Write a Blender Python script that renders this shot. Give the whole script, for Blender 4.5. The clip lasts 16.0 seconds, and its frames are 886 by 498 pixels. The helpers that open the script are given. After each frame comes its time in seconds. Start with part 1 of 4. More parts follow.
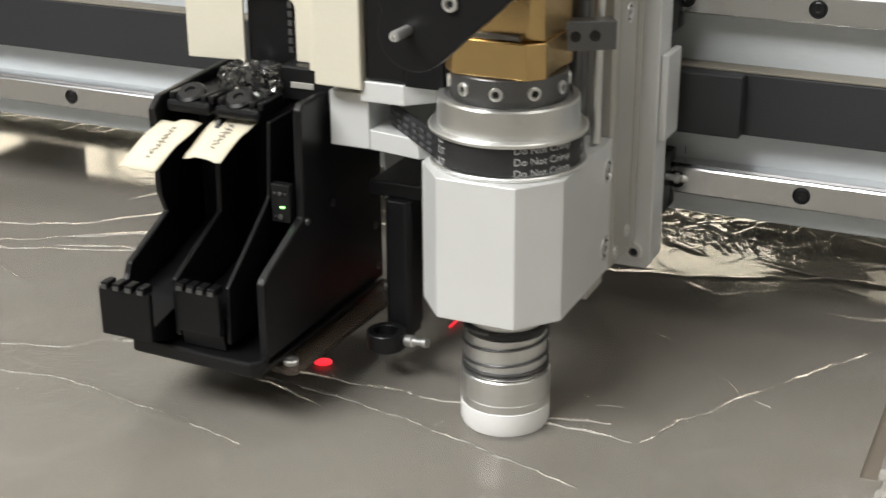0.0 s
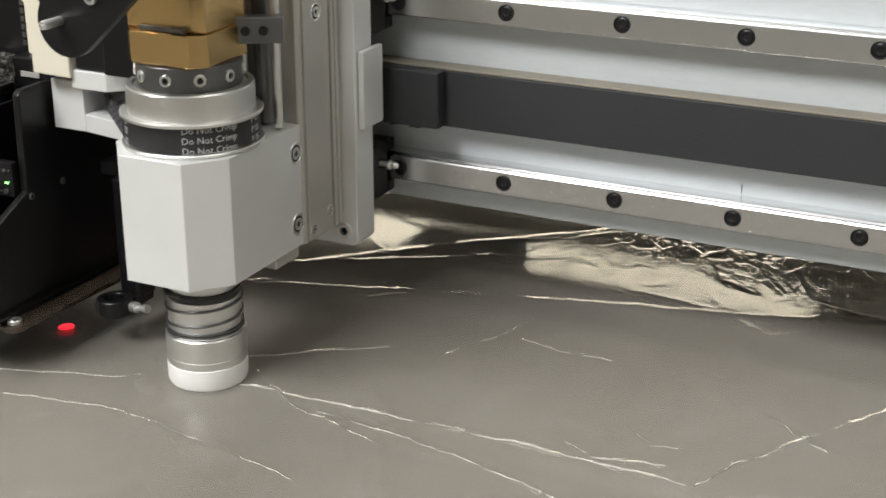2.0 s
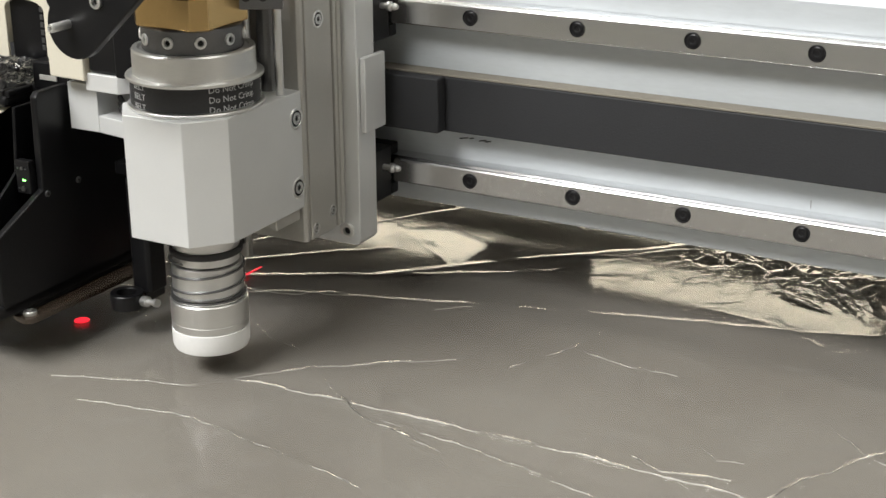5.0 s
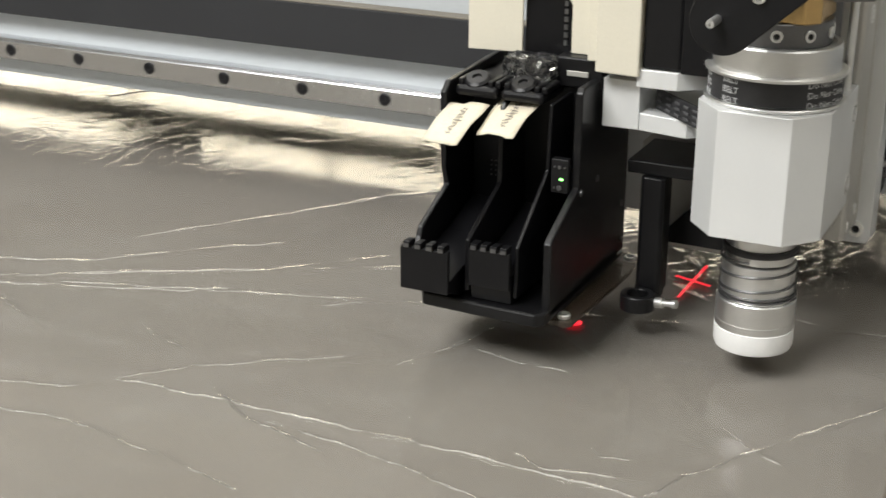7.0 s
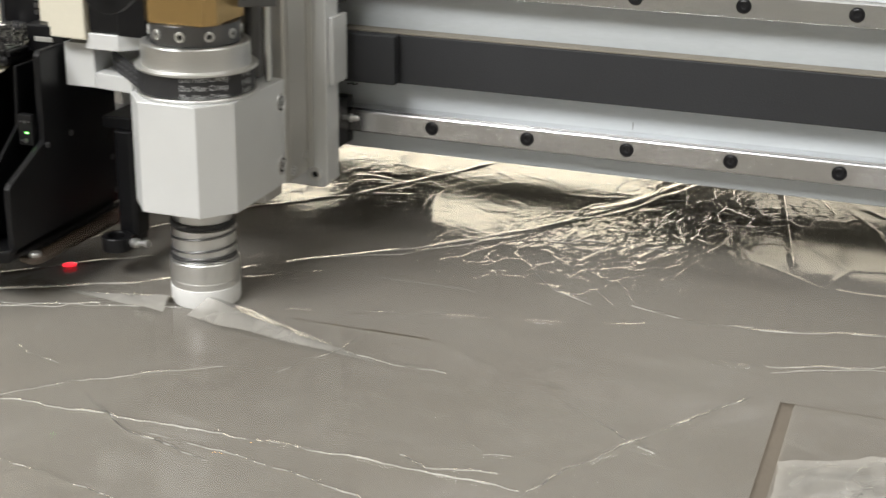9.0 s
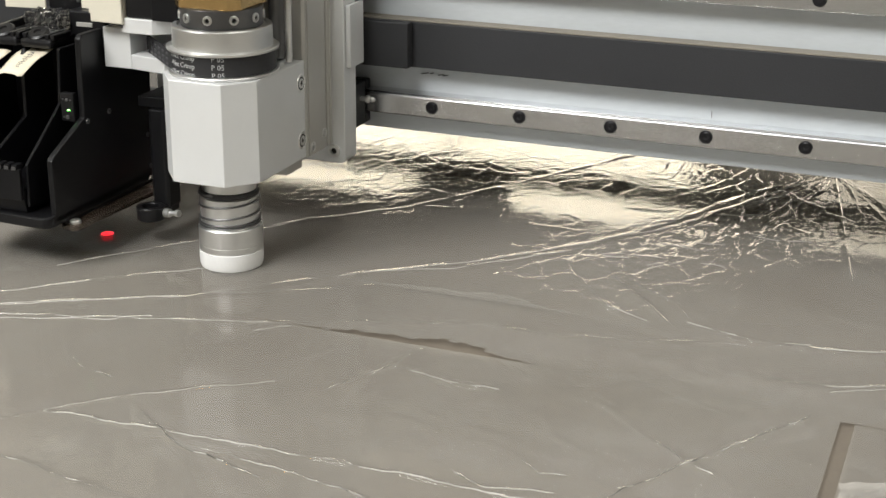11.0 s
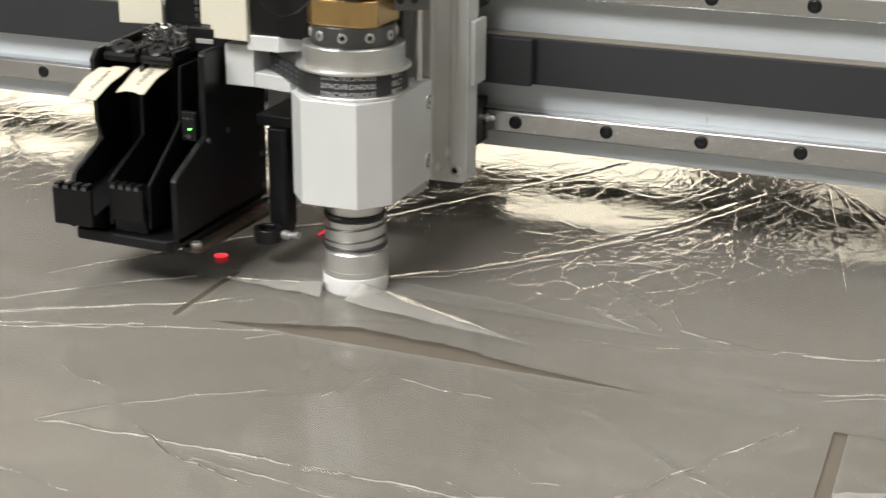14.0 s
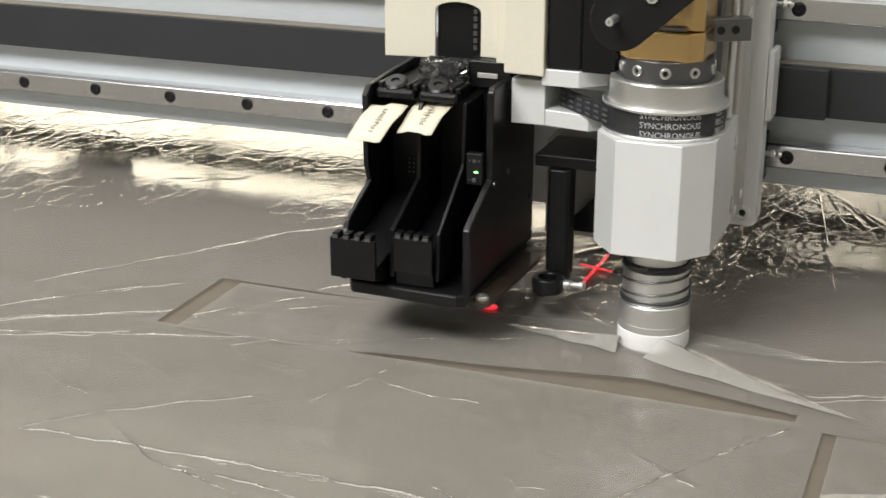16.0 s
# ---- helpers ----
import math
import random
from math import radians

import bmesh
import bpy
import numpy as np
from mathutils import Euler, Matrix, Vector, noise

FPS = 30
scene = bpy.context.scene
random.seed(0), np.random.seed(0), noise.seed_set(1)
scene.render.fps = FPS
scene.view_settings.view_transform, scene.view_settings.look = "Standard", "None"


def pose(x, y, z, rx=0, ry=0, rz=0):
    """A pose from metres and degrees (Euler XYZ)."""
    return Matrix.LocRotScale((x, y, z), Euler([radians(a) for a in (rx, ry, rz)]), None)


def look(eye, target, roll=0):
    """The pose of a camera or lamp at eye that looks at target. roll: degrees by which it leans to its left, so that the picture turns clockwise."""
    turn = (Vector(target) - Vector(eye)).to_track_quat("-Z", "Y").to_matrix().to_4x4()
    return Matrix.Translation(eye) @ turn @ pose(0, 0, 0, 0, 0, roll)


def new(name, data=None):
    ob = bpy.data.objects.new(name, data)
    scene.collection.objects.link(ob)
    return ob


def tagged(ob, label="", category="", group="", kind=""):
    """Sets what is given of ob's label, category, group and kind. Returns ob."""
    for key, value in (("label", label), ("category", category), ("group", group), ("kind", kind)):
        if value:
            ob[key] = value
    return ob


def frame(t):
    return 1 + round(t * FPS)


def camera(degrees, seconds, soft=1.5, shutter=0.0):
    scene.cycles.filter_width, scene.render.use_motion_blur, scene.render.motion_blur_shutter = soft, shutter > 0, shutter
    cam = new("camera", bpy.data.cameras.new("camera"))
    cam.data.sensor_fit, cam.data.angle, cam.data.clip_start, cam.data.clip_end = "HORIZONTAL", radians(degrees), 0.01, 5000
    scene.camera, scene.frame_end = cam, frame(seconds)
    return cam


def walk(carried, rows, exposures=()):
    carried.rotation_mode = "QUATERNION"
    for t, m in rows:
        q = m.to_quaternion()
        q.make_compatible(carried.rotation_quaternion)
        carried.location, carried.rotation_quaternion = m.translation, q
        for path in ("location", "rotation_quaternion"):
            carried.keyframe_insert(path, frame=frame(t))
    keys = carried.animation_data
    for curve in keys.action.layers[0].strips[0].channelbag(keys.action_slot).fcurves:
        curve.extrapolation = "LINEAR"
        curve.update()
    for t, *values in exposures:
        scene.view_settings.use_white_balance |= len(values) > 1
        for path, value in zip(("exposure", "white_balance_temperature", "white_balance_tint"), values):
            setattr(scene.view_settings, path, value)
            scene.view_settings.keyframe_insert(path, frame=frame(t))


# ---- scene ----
cam = camera(33.69, 16.0, soft=1.5, shutter=0.5)
# seconds, x, y, z, yaw, pitch, roll of the camera on its tripod
CAMERA_ROWS = [
    (0.0, 0.3552, -0.6625, 0.3127, 24.47, -22.05, 0.33),
    (0.5, 0.3511, -0.6589, 0.3113, 24.61, -22.08, 0.10),
    (1.0, 0.3452, -0.6554, 0.3117, 24.95, -22.13, -0.07),
    (1.5, 0.3473, -0.6575, 0.3169, 25.80, -22.05, 0.19),
    (2.0, 0.3449, -0.6622, 0.3174, 26.04, -21.15, -0.00),
    (2.5, 0.3463, -0.6700, 0.3180, 26.28, -20.24, -0.30),
    (3.0, 0.3499, -0.6687, 0.3173, 27.32, -20.48, 0.14),
    (5.5, 0.3430, -0.6723, 0.3159, 28.57, -20.24, 0.14),
    (6.0, 0.3448, -0.6643, 0.3092, 28.84, -20.17, 0.05),
    (6.5, 0.3417, -0.6597, 0.3122, 28.04, -20.67, -0.43),
    (7.0, 0.3590, -0.6508, 0.3143, 25.74, -20.66, -0.37),
    (7.5, 0.3647, -0.6583, 0.3157, 22.02, -20.23, -0.84),
    (8.0, 0.3665, -0.6623, 0.3164, 19.87, -20.28, -0.74),
    (8.5, 0.3575, -0.6649, 0.3148, 19.55, -20.25, -0.87),
    (11.0, 0.3450, -0.6594, 0.3151, 21.49, -19.83, -0.48),
    (11.5, 0.3458, -0.6576, 0.3154, 21.61, -19.81, -0.48),
    (12.0, 0.3459, -0.6551, 0.3150, 21.42, -19.85, -0.49),
    (12.5, 0.3454, -0.6539, 0.3154, 21.60, -19.78, -0.56),
    (13.0, 0.3444, -0.6537, 0.3146, 21.59, -19.71, -0.52),
    (13.5, 0.3438, -0.6545, 0.3160, 21.43, -19.75, -0.64),
    (14.0, 0.3444, -0.6567, 0.3160, 21.27, -19.63, -0.63),
    (14.5, 0.3429, -0.6561, 0.3162, 21.29, -19.41, -0.58),
    (15.0, 0.3475, -0.6565, 0.3127, 21.26, -19.18, -0.45),
    (15.5, 0.3480, -0.6552, 0.3106, 21.18, -19.08, -0.39),
    (16.0, 0.3488, -0.6524, 0.3122, 20.99, -19.25, -0.22),
]
walk(cam, [(t, pose(x, y, z, 90 + pitch, roll, yaw)) for t, x, y, z, yaw, pitch, roll in CAMERA_ROWS], [(0.0, 0.1), (16.0, 0.1)])

# ---------------------------------------------------------------- world and light
world = bpy.data.worlds.new("hall_air")
scene.world = world
world.use_nodes = True
world.node_tree.nodes["Background"].inputs[0].default_value = (1.0, 0.98, 0.94, 1)
world.node_tree.nodes["Background"].inputs[1].default_value = 0.55


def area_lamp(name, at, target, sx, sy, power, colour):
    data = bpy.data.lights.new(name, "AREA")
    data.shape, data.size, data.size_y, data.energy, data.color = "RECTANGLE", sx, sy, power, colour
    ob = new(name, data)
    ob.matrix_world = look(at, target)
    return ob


# ceiling tube light over the hall, then two added area lights
area_lamp("overhead_light", (-0.8, 0.55, 2.3), (-0.8, 0.55, 0), 0.6, 2.0, 22, (1.0, 0.98, 0.93))
# fill added for the right-hand faces; no source is known there
area_lamp("overhead_light", (1.6, -0.5, 2.2), (1.2, -0.4, 0), 0.6, 2.0, 15, (1.0, 0.97, 0.9))
# front fill added for faces towards the camera; no window stands there
area_lamp("window_light", (-0.9, -2.4, 2.75), (0, 0, 0), 2.2, 1.0, 172, (0.98, 0.975, 0.95))


# ---------------------------------------------------------------- materials
def material(name):
    m = bpy.data.materials.new(name)
    m.use_nodes = True
    return m, m.node_tree.nodes, m.node_tree.links, m.node_tree.nodes["Principled BSDF"]


def surface(name, colour, rough=0.4, metal=0.0, scale=60.0, vary=0.08, bump=0.02, stretch=(1, 1, 1), rough_vary=0.08, fine=900.0, spec=0.5, coat=0.0, stain=0.0):
    """Colour with broad and fine variation, uneven gloss and fine relief, in real size."""
    m, n, l, b = material(name)
    co = n.new("ShaderNodeTexCoord")
    mp = n.new("ShaderNodeMapping")
    mp.inputs["Scale"].default_value = stretch
    l.new(co.outputs["Object"], mp.inputs[0])
    broad, grain = n.new("ShaderNodeTexNoise"), n.new("ShaderNodeTexNoise")
    broad.inputs["Scale"].default_value, grain.inputs["Scale"].default_value = scale, fine
    broad.inputs["Detail"].default_value, grain.inputs["Detail"].default_value = 5, 3
    l.new(co.outputs["Object"], broad.inputs[0])
    l.new(mp.outputs[0], grain.inputs[0])
    mixed = n.new("ShaderNodeMath")
    mixed.operation = "ADD"
    l.new(broad.outputs[0], mixed.inputs[0])
    l.new(grain.outputs[0], mixed.inputs[1])
    ramp = n.new("ShaderNodeValToRGB")
    ramp.color_ramp.elements[0].position, ramp.color_ramp.elements[1].position = 0.3, 0.7
    lo, hi = [c * (1 - vary) for c in colour], [min(1, c * (1 + vary)) for c in colour]
    ramp.color_ramp.elements[0].color, ramp.color_ramp.elements[1].color = (*lo, 1), (*hi, 1)
    half = n.new("ShaderNodeMath")
    half.operation = "MULTIPLY"
    half.inputs[1].default_value = 0.5
    l.new(mixed.outputs[0], half.inputs[0])
    l.new(half.outputs[0], ramp.inputs[0])
    last = ramp.outputs[0]
    if stain:
        big = n.new("ShaderNodeTexNoise")
        big.inputs["Scale"].default_value, big.inputs["Detail"].default_value = scale * 0.3, 6
        l.new(co.outputs["Object"], big.inputs[0])
        cut = n.new("ShaderNodeValToRGB")
        cut.color_ramp.elements[0].position, cut.color_ramp.elements[1].position = 0.55, 0.75
        cut.color_ramp.elements[0].color, cut.color_ramp.elements[1].color = (0, 0, 0, 1), (stain, stain, stain, 1)
        l.new(big.outputs[0], cut.inputs[0])
        mx = n.new("ShaderNodeMixRGB")
        mx.inputs[2].default_value = (*[c * 0.55 for c in colour], 1)
        l.new(cut.outputs[0], mx.inputs[0])
        l.new(last, mx.inputs[1])
        last = mx.outputs[0]
    l.new(last, b.inputs["Base Color"])
    rr = n.new("ShaderNodeMapRange")
    rr.inputs["To Min"].default_value, rr.inputs["To Max"].default_value = max(0.02, rough - rough_vary), min(1, rough + rough_vary)
    l.new(half.outputs[0], rr.inputs[0])
    l.new(rr.outputs[0], b.inputs["Roughness"])
    b.inputs["Metallic"].default_value, b.inputs["Specular IOR Level"].default_value = metal, spec
    b.inputs["Coat Weight"].default_value = coat
    if bump:
        bp = n.new("ShaderNodeBump")
        bp.inputs["Strength"].default_value, bp.inputs["Distance"].default_value = 0.3, bump * 0.01
        l.new(grain.outputs[0], bp.inputs["Height"])
        l.new(bp.outputs[0], b.inputs["Normal"])
    return m


def glowing(name, colour, strength):
    m, n, l, b = material(name)
    b.inputs["Base Color"].default_value = (*colour, 1)
    b.inputs["Emission Color"].default_value = (*colour, 1)
    b.inputs["Emission Strength"].default_value = strength
    return m


def film_material(name, haze, clear, rough=(0.1, 0.2), gloss=1.0):
    """Thin clear plastic film: mostly see-through, a little milky, glossy, with fine ripples."""
    m, n, l, b = material(name)
    n.remove(b)
    geo = n.new("ShaderNodeNewGeometry")
    broad, wide, facet = n.new("ShaderNodeTexNoise"), n.new("ShaderNodeTexNoise"), n.new("ShaderNodeTexVoronoi")
    for node, scale, detail in ((broad, 9, 5), (wide, 24, 1)):
        node.inputs["Scale"].default_value, node.inputs["Detail"].default_value = scale, detail
        l.new(geo.outputs["Position"], node.inputs[0])
    wide.inputs["Distortion"].default_value = 0.6
    # fine crinkle and a net of sharp cracks where the sheet is crushed
    warp = n.new("ShaderNodeTexNoise")
    warp.inputs["Scale"].default_value, warp.inputs["Detail"].default_value = 60, 3
    l.new(geo.outputs["Position"], warp.inputs[0])
    sway = n.new("ShaderNodeVectorMath")
    sway.operation = "MULTIPLY_ADD"
    sway.inputs[1].default_value = (0.016, 0.024, 0.0)
    l.new(warp.outputs["Color"], sway.inputs[0])
    l.new(geo.outputs["Position"], sway.inputs[2])
    squash = n.new("ShaderNodeVectorMath")
    squash.operation = "MULTIPLY"
    squash.inputs[1].default_value = (1.0, 0.6, 0.0)
    l.new(sway.outputs[0], squash.inputs[0])
    net = n.new("ShaderNodeTexVoronoi")
    net.feature = "DISTANCE_TO_EDGE"
    facet.inputs["Scale"].default_value, net.inputs["Scale"].default_value = 170, 52
    l.new(squash.outputs[0], facet.inputs["Vector"])
    l.new(squash.outputs[0], net.inputs["Vector"])
    crack = n.new("ShaderNodeMapRange")
    crack.inputs["From Max"].default_value, crack.inputs["To Min"].default_value, crack.inputs["To Max"].default_value = 0.06, 1.1, 0.0
    l.new(net.outputs["Distance"], crack.inputs[0])
    both = n.new("ShaderNodeMath")
    both.operation = "ADD"
    l.new(facet.outputs["Distance"], both.inputs[0])
    l.new(crack.outputs[0], both.inputs[1])
    crush = n.new("ShaderNodeAttribute")
    crush.attribute_name = "crumple"
    crinkle = n.new("ShaderNodeMath")
    crinkle.operation = "MULTIPLY"
    l.new(both.outputs[0], crinkle.inputs[0])
    l.new(crush.outputs["Fac"], crinkle.inputs[1])
    b1, b2 = n.new("ShaderNodeBump"), n.new("ShaderNodeBump")
    b1.inputs["Strength"].default_value, b1.inputs["Distance"].default_value = 0.55, 0.00055
    b2.inputs["Strength"].default_value, b2.inputs["Distance"].default_value = 0.2, 0.0003
    l.new(crinkle.outputs[0], b1.inputs["Height"])
    l.new(wide.outputs[0], b2.inputs["Height"])
    l.new(b1.outputs[0], b2.inputs["Normal"])
    rr = n.new("ShaderNodeMapRange")
    rr.inputs["From Min"].default_value, rr.inputs["From Max"].default_value = 0.3, 0.7
    rr.inputs["To Min"].default_value, rr.inputs["To Max"].default_value = rough
    l.new(broad.outputs[0], rr.inputs[0])
    cl = n.new("ShaderNodeMapRange")
    cl.inputs["From Min"].default_value, cl.inputs["From Max"].default_value = 0.3, 0.7
    cl.inputs["To Min"].default_value, cl.inputs["To Max"].default_value = max(0, clear - 0.06), min(1, clear + 0.06)
    l.new(broad.outputs[0], cl.inputs[0])
    # whitish smears put in the haze for soft light streaks on flat wrinkles
    smear = n.new("ShaderNodeTexNoise")
    smear.inputs["Scale"].default_value, smear.inputs["Detail"].default_value, smear.inputs["Distortion"].default_value = 24, 3, 2.6
    l.new(geo.outputs["Position"], smear.inputs[0])
    streak = n.new("ShaderNodeMapRange")
    streak.inputs["From Min"].default_value, streak.inputs["From Max"].default_value = 0.54, 0.74
    streak.inputs["To Min"].default_value, streak.inputs["To Max"].default_value = 0.0, 0.09
    l.new(smear.outputs[0], streak.inputs[0])
    thin = n.new("ShaderNodeMath")
    thin.operation, thin.use_clamp = "SUBTRACT", True
    l.new(cl.outputs[0], thin.inputs[0])
    l.new(streak.outputs[0], thin.inputs[1])
    milk, see, shine = n.new("ShaderNodeBsdfDiffuse"), n.new("ShaderNodeBsdfTransparent"), n.new("ShaderNodeBsdfGlossy")
    milk.inputs[0].default_value = (*haze, 1)
    see.inputs[0].default_value = (0.97, 0.97, 0.96, 1)
    l.new(rr.outputs[0], shine.inputs["Roughness"])
    fr = n.new("ShaderNodeFresnel")
    fr.inputs[0].default_value = 1.0 + 0.5 * gloss
    for node in (shine, fr, milk):
        l.new(b2.outputs[0], node.inputs["Normal"])
    under, over = n.new("ShaderNodeMixShader"), n.new("ShaderNodeMixShader")
    l.new(thin.outputs[0], under.inputs[0])
    l.new(milk.outputs[0], under.inputs[1])
    l.new(see.outputs[0], under.inputs[2])
    l.new(fr.outputs[0], over.inputs[0])
    l.new(under.outputs[0], over.inputs[1])
    l.new(shine.outputs[0], over.inputs[2])
    l.new(over.outputs[0], n["Material Output"].inputs[0])
    return m


ALU = surface("satin_aluminium", (0.78, 0.79, 0.79), 0.48, 0.4, 30, 0.04, 0.02, (1, 1, 12), 0.06, 700)
ALU_PLATE = surface("anodised_plate", (0.53, 0.52, 0.49), 0.42, 0.45, 25, 0.05, 0.02, (1, 1, 1), 0.08, 900, stain=0.25)
BEAM_PAINT = surface("pale_beam_coating", (0.57, 0.605, 0.635), 0.42, 0.15, 12, 0.05, 0.015, (0.2, 1, 1), 0.08, 800, stain=0.2)
STEEL = surface("ground_rail_steel", (0.74, 0.745, 0.76), 0.22, 1.0, 10, 0.03, 0.004, (0.03, 1, 1), 0.02, 1500, stain=0.08)
BRIGHT = surface("turned_steel", (0.87, 0.87, 0.86), 0.4, 1.0, 60, 0.05, 0.02, (0.2, 0.2, 6), 0.06, 900)
DARK_STEEL = surface("dark_collar_steel", (0.2, 0.2, 0.205), 0.34, 0.9, 70, 0.12, 0.02, (1, 1, 6), 0.08, 700)
BLACK = surface("black_anodised", (0.007, 0.007, 0.008), 0.36, 0.1, 40, 0.2, 0.02, (1, 1, 1), 0.1, 1200, spec=0.4)
BLACK_SOFT = surface("black_plastic", (0.006, 0.006, 0.007), 0.32, 0.0, 60, 0.2, 0.02, (1, 1, 1), 0.1, 900, spec=0.3)
COVER_BLACK = surface("black_belt_cover", (0.022, 0.023, 0.026), 0.6, 0.0, 20, 0.2, 0.05, (1, 1, 1), 0.1, 900, stain=0.3)
DUST = surface("dusty_edge", (0.22, 0.2, 0.165), 0.7, 0.0, 40, 0.2, 0.05)
CREAM = surface("cream_paint", (0.7, 0.66, 0.55), 0.45, 0.0, 30, 0.03, 0.03, (1, 1, 1), 0.06, 800)
BRASS = surface("polished_brass", (0.8, 0.55, 0.25), 0.22, 1.0, 50, 0.08, 0.02, (1, 1, 8), 0.07, 600)
WHITE = surface("white_nylon", (0.85, 0.85, 0.84), 0.45, 0.0, 60, 0.03, 0.02)
RUBBER = surface("belt_rubber", (0.025, 0.025, 0.027), 0.5, 0.0, 80, 0.2, 0.04)
PRINT = surface("pale_print", (0.55, 0.56, 0.56), 0.6, 0.0, 300, 0.1, 0.0)
# darker print colour for the straight belt run
DIM_PRINT = surface("faint_print", (0.09, 0.09, 0.095), 0.6, 0.0, 300, 0.2, 0.0)
PAPER = surface("masking_paper", (0.72, 0.66, 0.52), 0.8, 0.0, 90, 0.08, 0.25, (1, 1, 1), 0.05, 700)
INK = surface("pen_ink", (0.2, 0.18, 0.17), 0.7)
# near-black for socket and hole floors: their shade is in the colour
HOLE_SHADE = surface("socket_shade", (0.02, 0.02, 0.02), 0.5, 0.3)
BOLT = surface("black_oxide_bolt", (0.02, 0.02, 0.022), 0.35, 0.5, 200, 0.3, 0.02)
FILM = film_material("plastic_film", (0.415, 0.398, 0.366), 0.66, (0.06, 0.11), 0.5)
FELT = surface("brown_felt_bed", (0.155, 0.132, 0.105), 0.85, 0.0, 60, 0.12, 0.03)
# doubled film made paler: the glint along each crease is in its haze colour
FOLD_GLINT = film_material("glint_fold_film", (0.72, 0.7, 0.66), 0.35, (0.12, 0.22))
VEIL = film_material("lifted_film", (0.62, 0.6, 0.56), 0.62, (0.14, 0.25))
CLEAR = film_material("clear_wrap", (0.12, 0.12, 0.13), 0.9, (0.05, 0.12), 1.3)
GUARD = film_material("clear_guard", (0.16, 0.12, 0.09), 0.62, (0.05, 0.12), 1.2)
HALL = surface("hall_plaster", (0.45, 0.45, 0.44), 0.8, 0.0, 1.0, 0.06, 0.05, fine=40)
CEIL = surface("hall_ceiling", (0.4, 0.4, 0.39), 0.8, 0.0, 1.0, 0.06, 0.05, fine=40)
FLOOR = surface("hall_concrete", (0.3, 0.3, 0.29), 0.6, 0.0, 1.5, 0.1, 0.05, fine=60)
# weaker glow of the added second window
ADDED_DIM_GLOW = glowing("added_dim_pane", (1.0, 0.9, 0.72), 3.2)
WINDOW_GLOW = glowing("bright_sky_pane", (1.0, 0.9, 0.7), 7.6)
LED = glowing("green_led", (0.2, 1.0, 0.15), 6)
LASER = glowing("red_laser", (1.0, 0.02, 0.04), 1.2)


# ---------------------------------------------------------------- mesh helpers
def link(name, bm, mat, parent=None, label="", smooth=False):
    me = bpy.data.meshes.new(name)
    bm.normal_update()
    bm.to_mesh(me)
    bm.free()
    for q in (mat if isinstance(mat, (list, tuple)) else (mat,)):
        me.materials.append(q)
    if smooth:
        me.polygons.foreach_set("use_smooth", [True] * len(me.polygons))
        me.set_sharp_from_angle(angle=radians(26))
    ob = new(name, me)
    if parent is not None:
        ob.parent = parent
    if label:
        ob["label"] = label
    return ob


part = link


def box(bm, x0, x1, y0, y1, z0, z1, bevel=0.0006):
    vs = [bm.verts.new((x, y, z)) for x in (x0, x1) for y in (y0, y1) for z in (z0, z1)]
    fs = [bm.faces.new([vs[i] for i in q]) for q in ((0, 1, 3, 2), (4, 6, 7, 5), (0, 4, 5, 1), (2, 3, 7, 6), (0, 2, 6, 4), (1, 5, 7, 3))]
    if bevel:
        es = list({e for f in fs for e in f.edges})
        bmesh.ops.bevel(bm, geom=es, offset=bevel, segments=2, profile=0.5, affect="EDGES")
    return bm


def boxed(x0, x1, y0, y1, z0, z1, bevel=0.0006):
    return box(bmesh.new(), x0, x1, y0, y1, z0, z1, bevel)


def prism(outline, lo, hi, axis="z", bevel=0.0006, bm=None):
    """An outline swept along an axis: (x, y) along z, (y, z) along x, (x, z) along y."""
    bm = bm or bmesh.new()

    def place(p, h):
        return {"z": (p[0], p[1], h), "x": (h, p[0], p[1]), "y": (p[0], h, p[1])}[axis]
    a = [bm.verts.new(place(p, lo)) for p in outline]
    b = [bm.verts.new(place(p, hi)) for p in outline]
    fs = [bm.faces.new(a[::-1]), bm.faces.new(b)]
    n = len(a)
    fs += [bm.faces.new((a[i], a[(i + 1) % n], b[(i + 1) % n], b[i])) for i in range(n)]
    bmesh.ops.recalc_face_normals(bm, faces=fs)
    if bevel:
        bmesh.ops.bevel(bm, geom=list({e for f in fs for e in f.edges}), offset=bevel, segments=2, profile=0.5, affect="EDGES")
    return bm


def turned(profile, segments=64, cx=0.0, cy=0.0, bm=None):
    """A body turned round the upright axis through (cx, cy): (radius, z) from bottom to top."""
    bm = bm or bmesh.new()
    rings = []
    for r, z in profile:
        if r < 1e-6:
            rings.append([bm.verts.new((cx, cy, z))])
        else:
            rings.append([bm.verts.new((cx + r * math.cos(2 * math.pi * i / segments), cy + r * math.sin(2 * math.pi * i / segments), z)) for i in range(segments)])
    for a, b in zip(rings, rings[1:]):
        for i in range(segments):
            j = (i + 1) % segments
            if len(a) == 1 and len(b) == 1:
                continue
            if len(a) == 1:
                bm.faces.new((a[0], b[j], b[i]))
            elif len(b) == 1:
                bm.faces.new((a[i], a[j], b[0]))
            else:
                bm.faces.new((a[i], a[j], b[j], b[i]))
    bmesh.ops.recalc_face_normals(bm, faces=bm.faces[:])
    return bm


def barrel(r, z0, z1, edge=0.0006, segments=64, cx=0.0, cy=0.0):
    return turned([(0, z0), (r - edge, z0), (r - edge * 0.3, z0 + edge * 0.3), (r, z0 + edge), (r, z1 - edge), (r - edge * 0.3, z1 - edge * 0.3), (r - edge, z1), (0, z1)], segments, cx, cy)


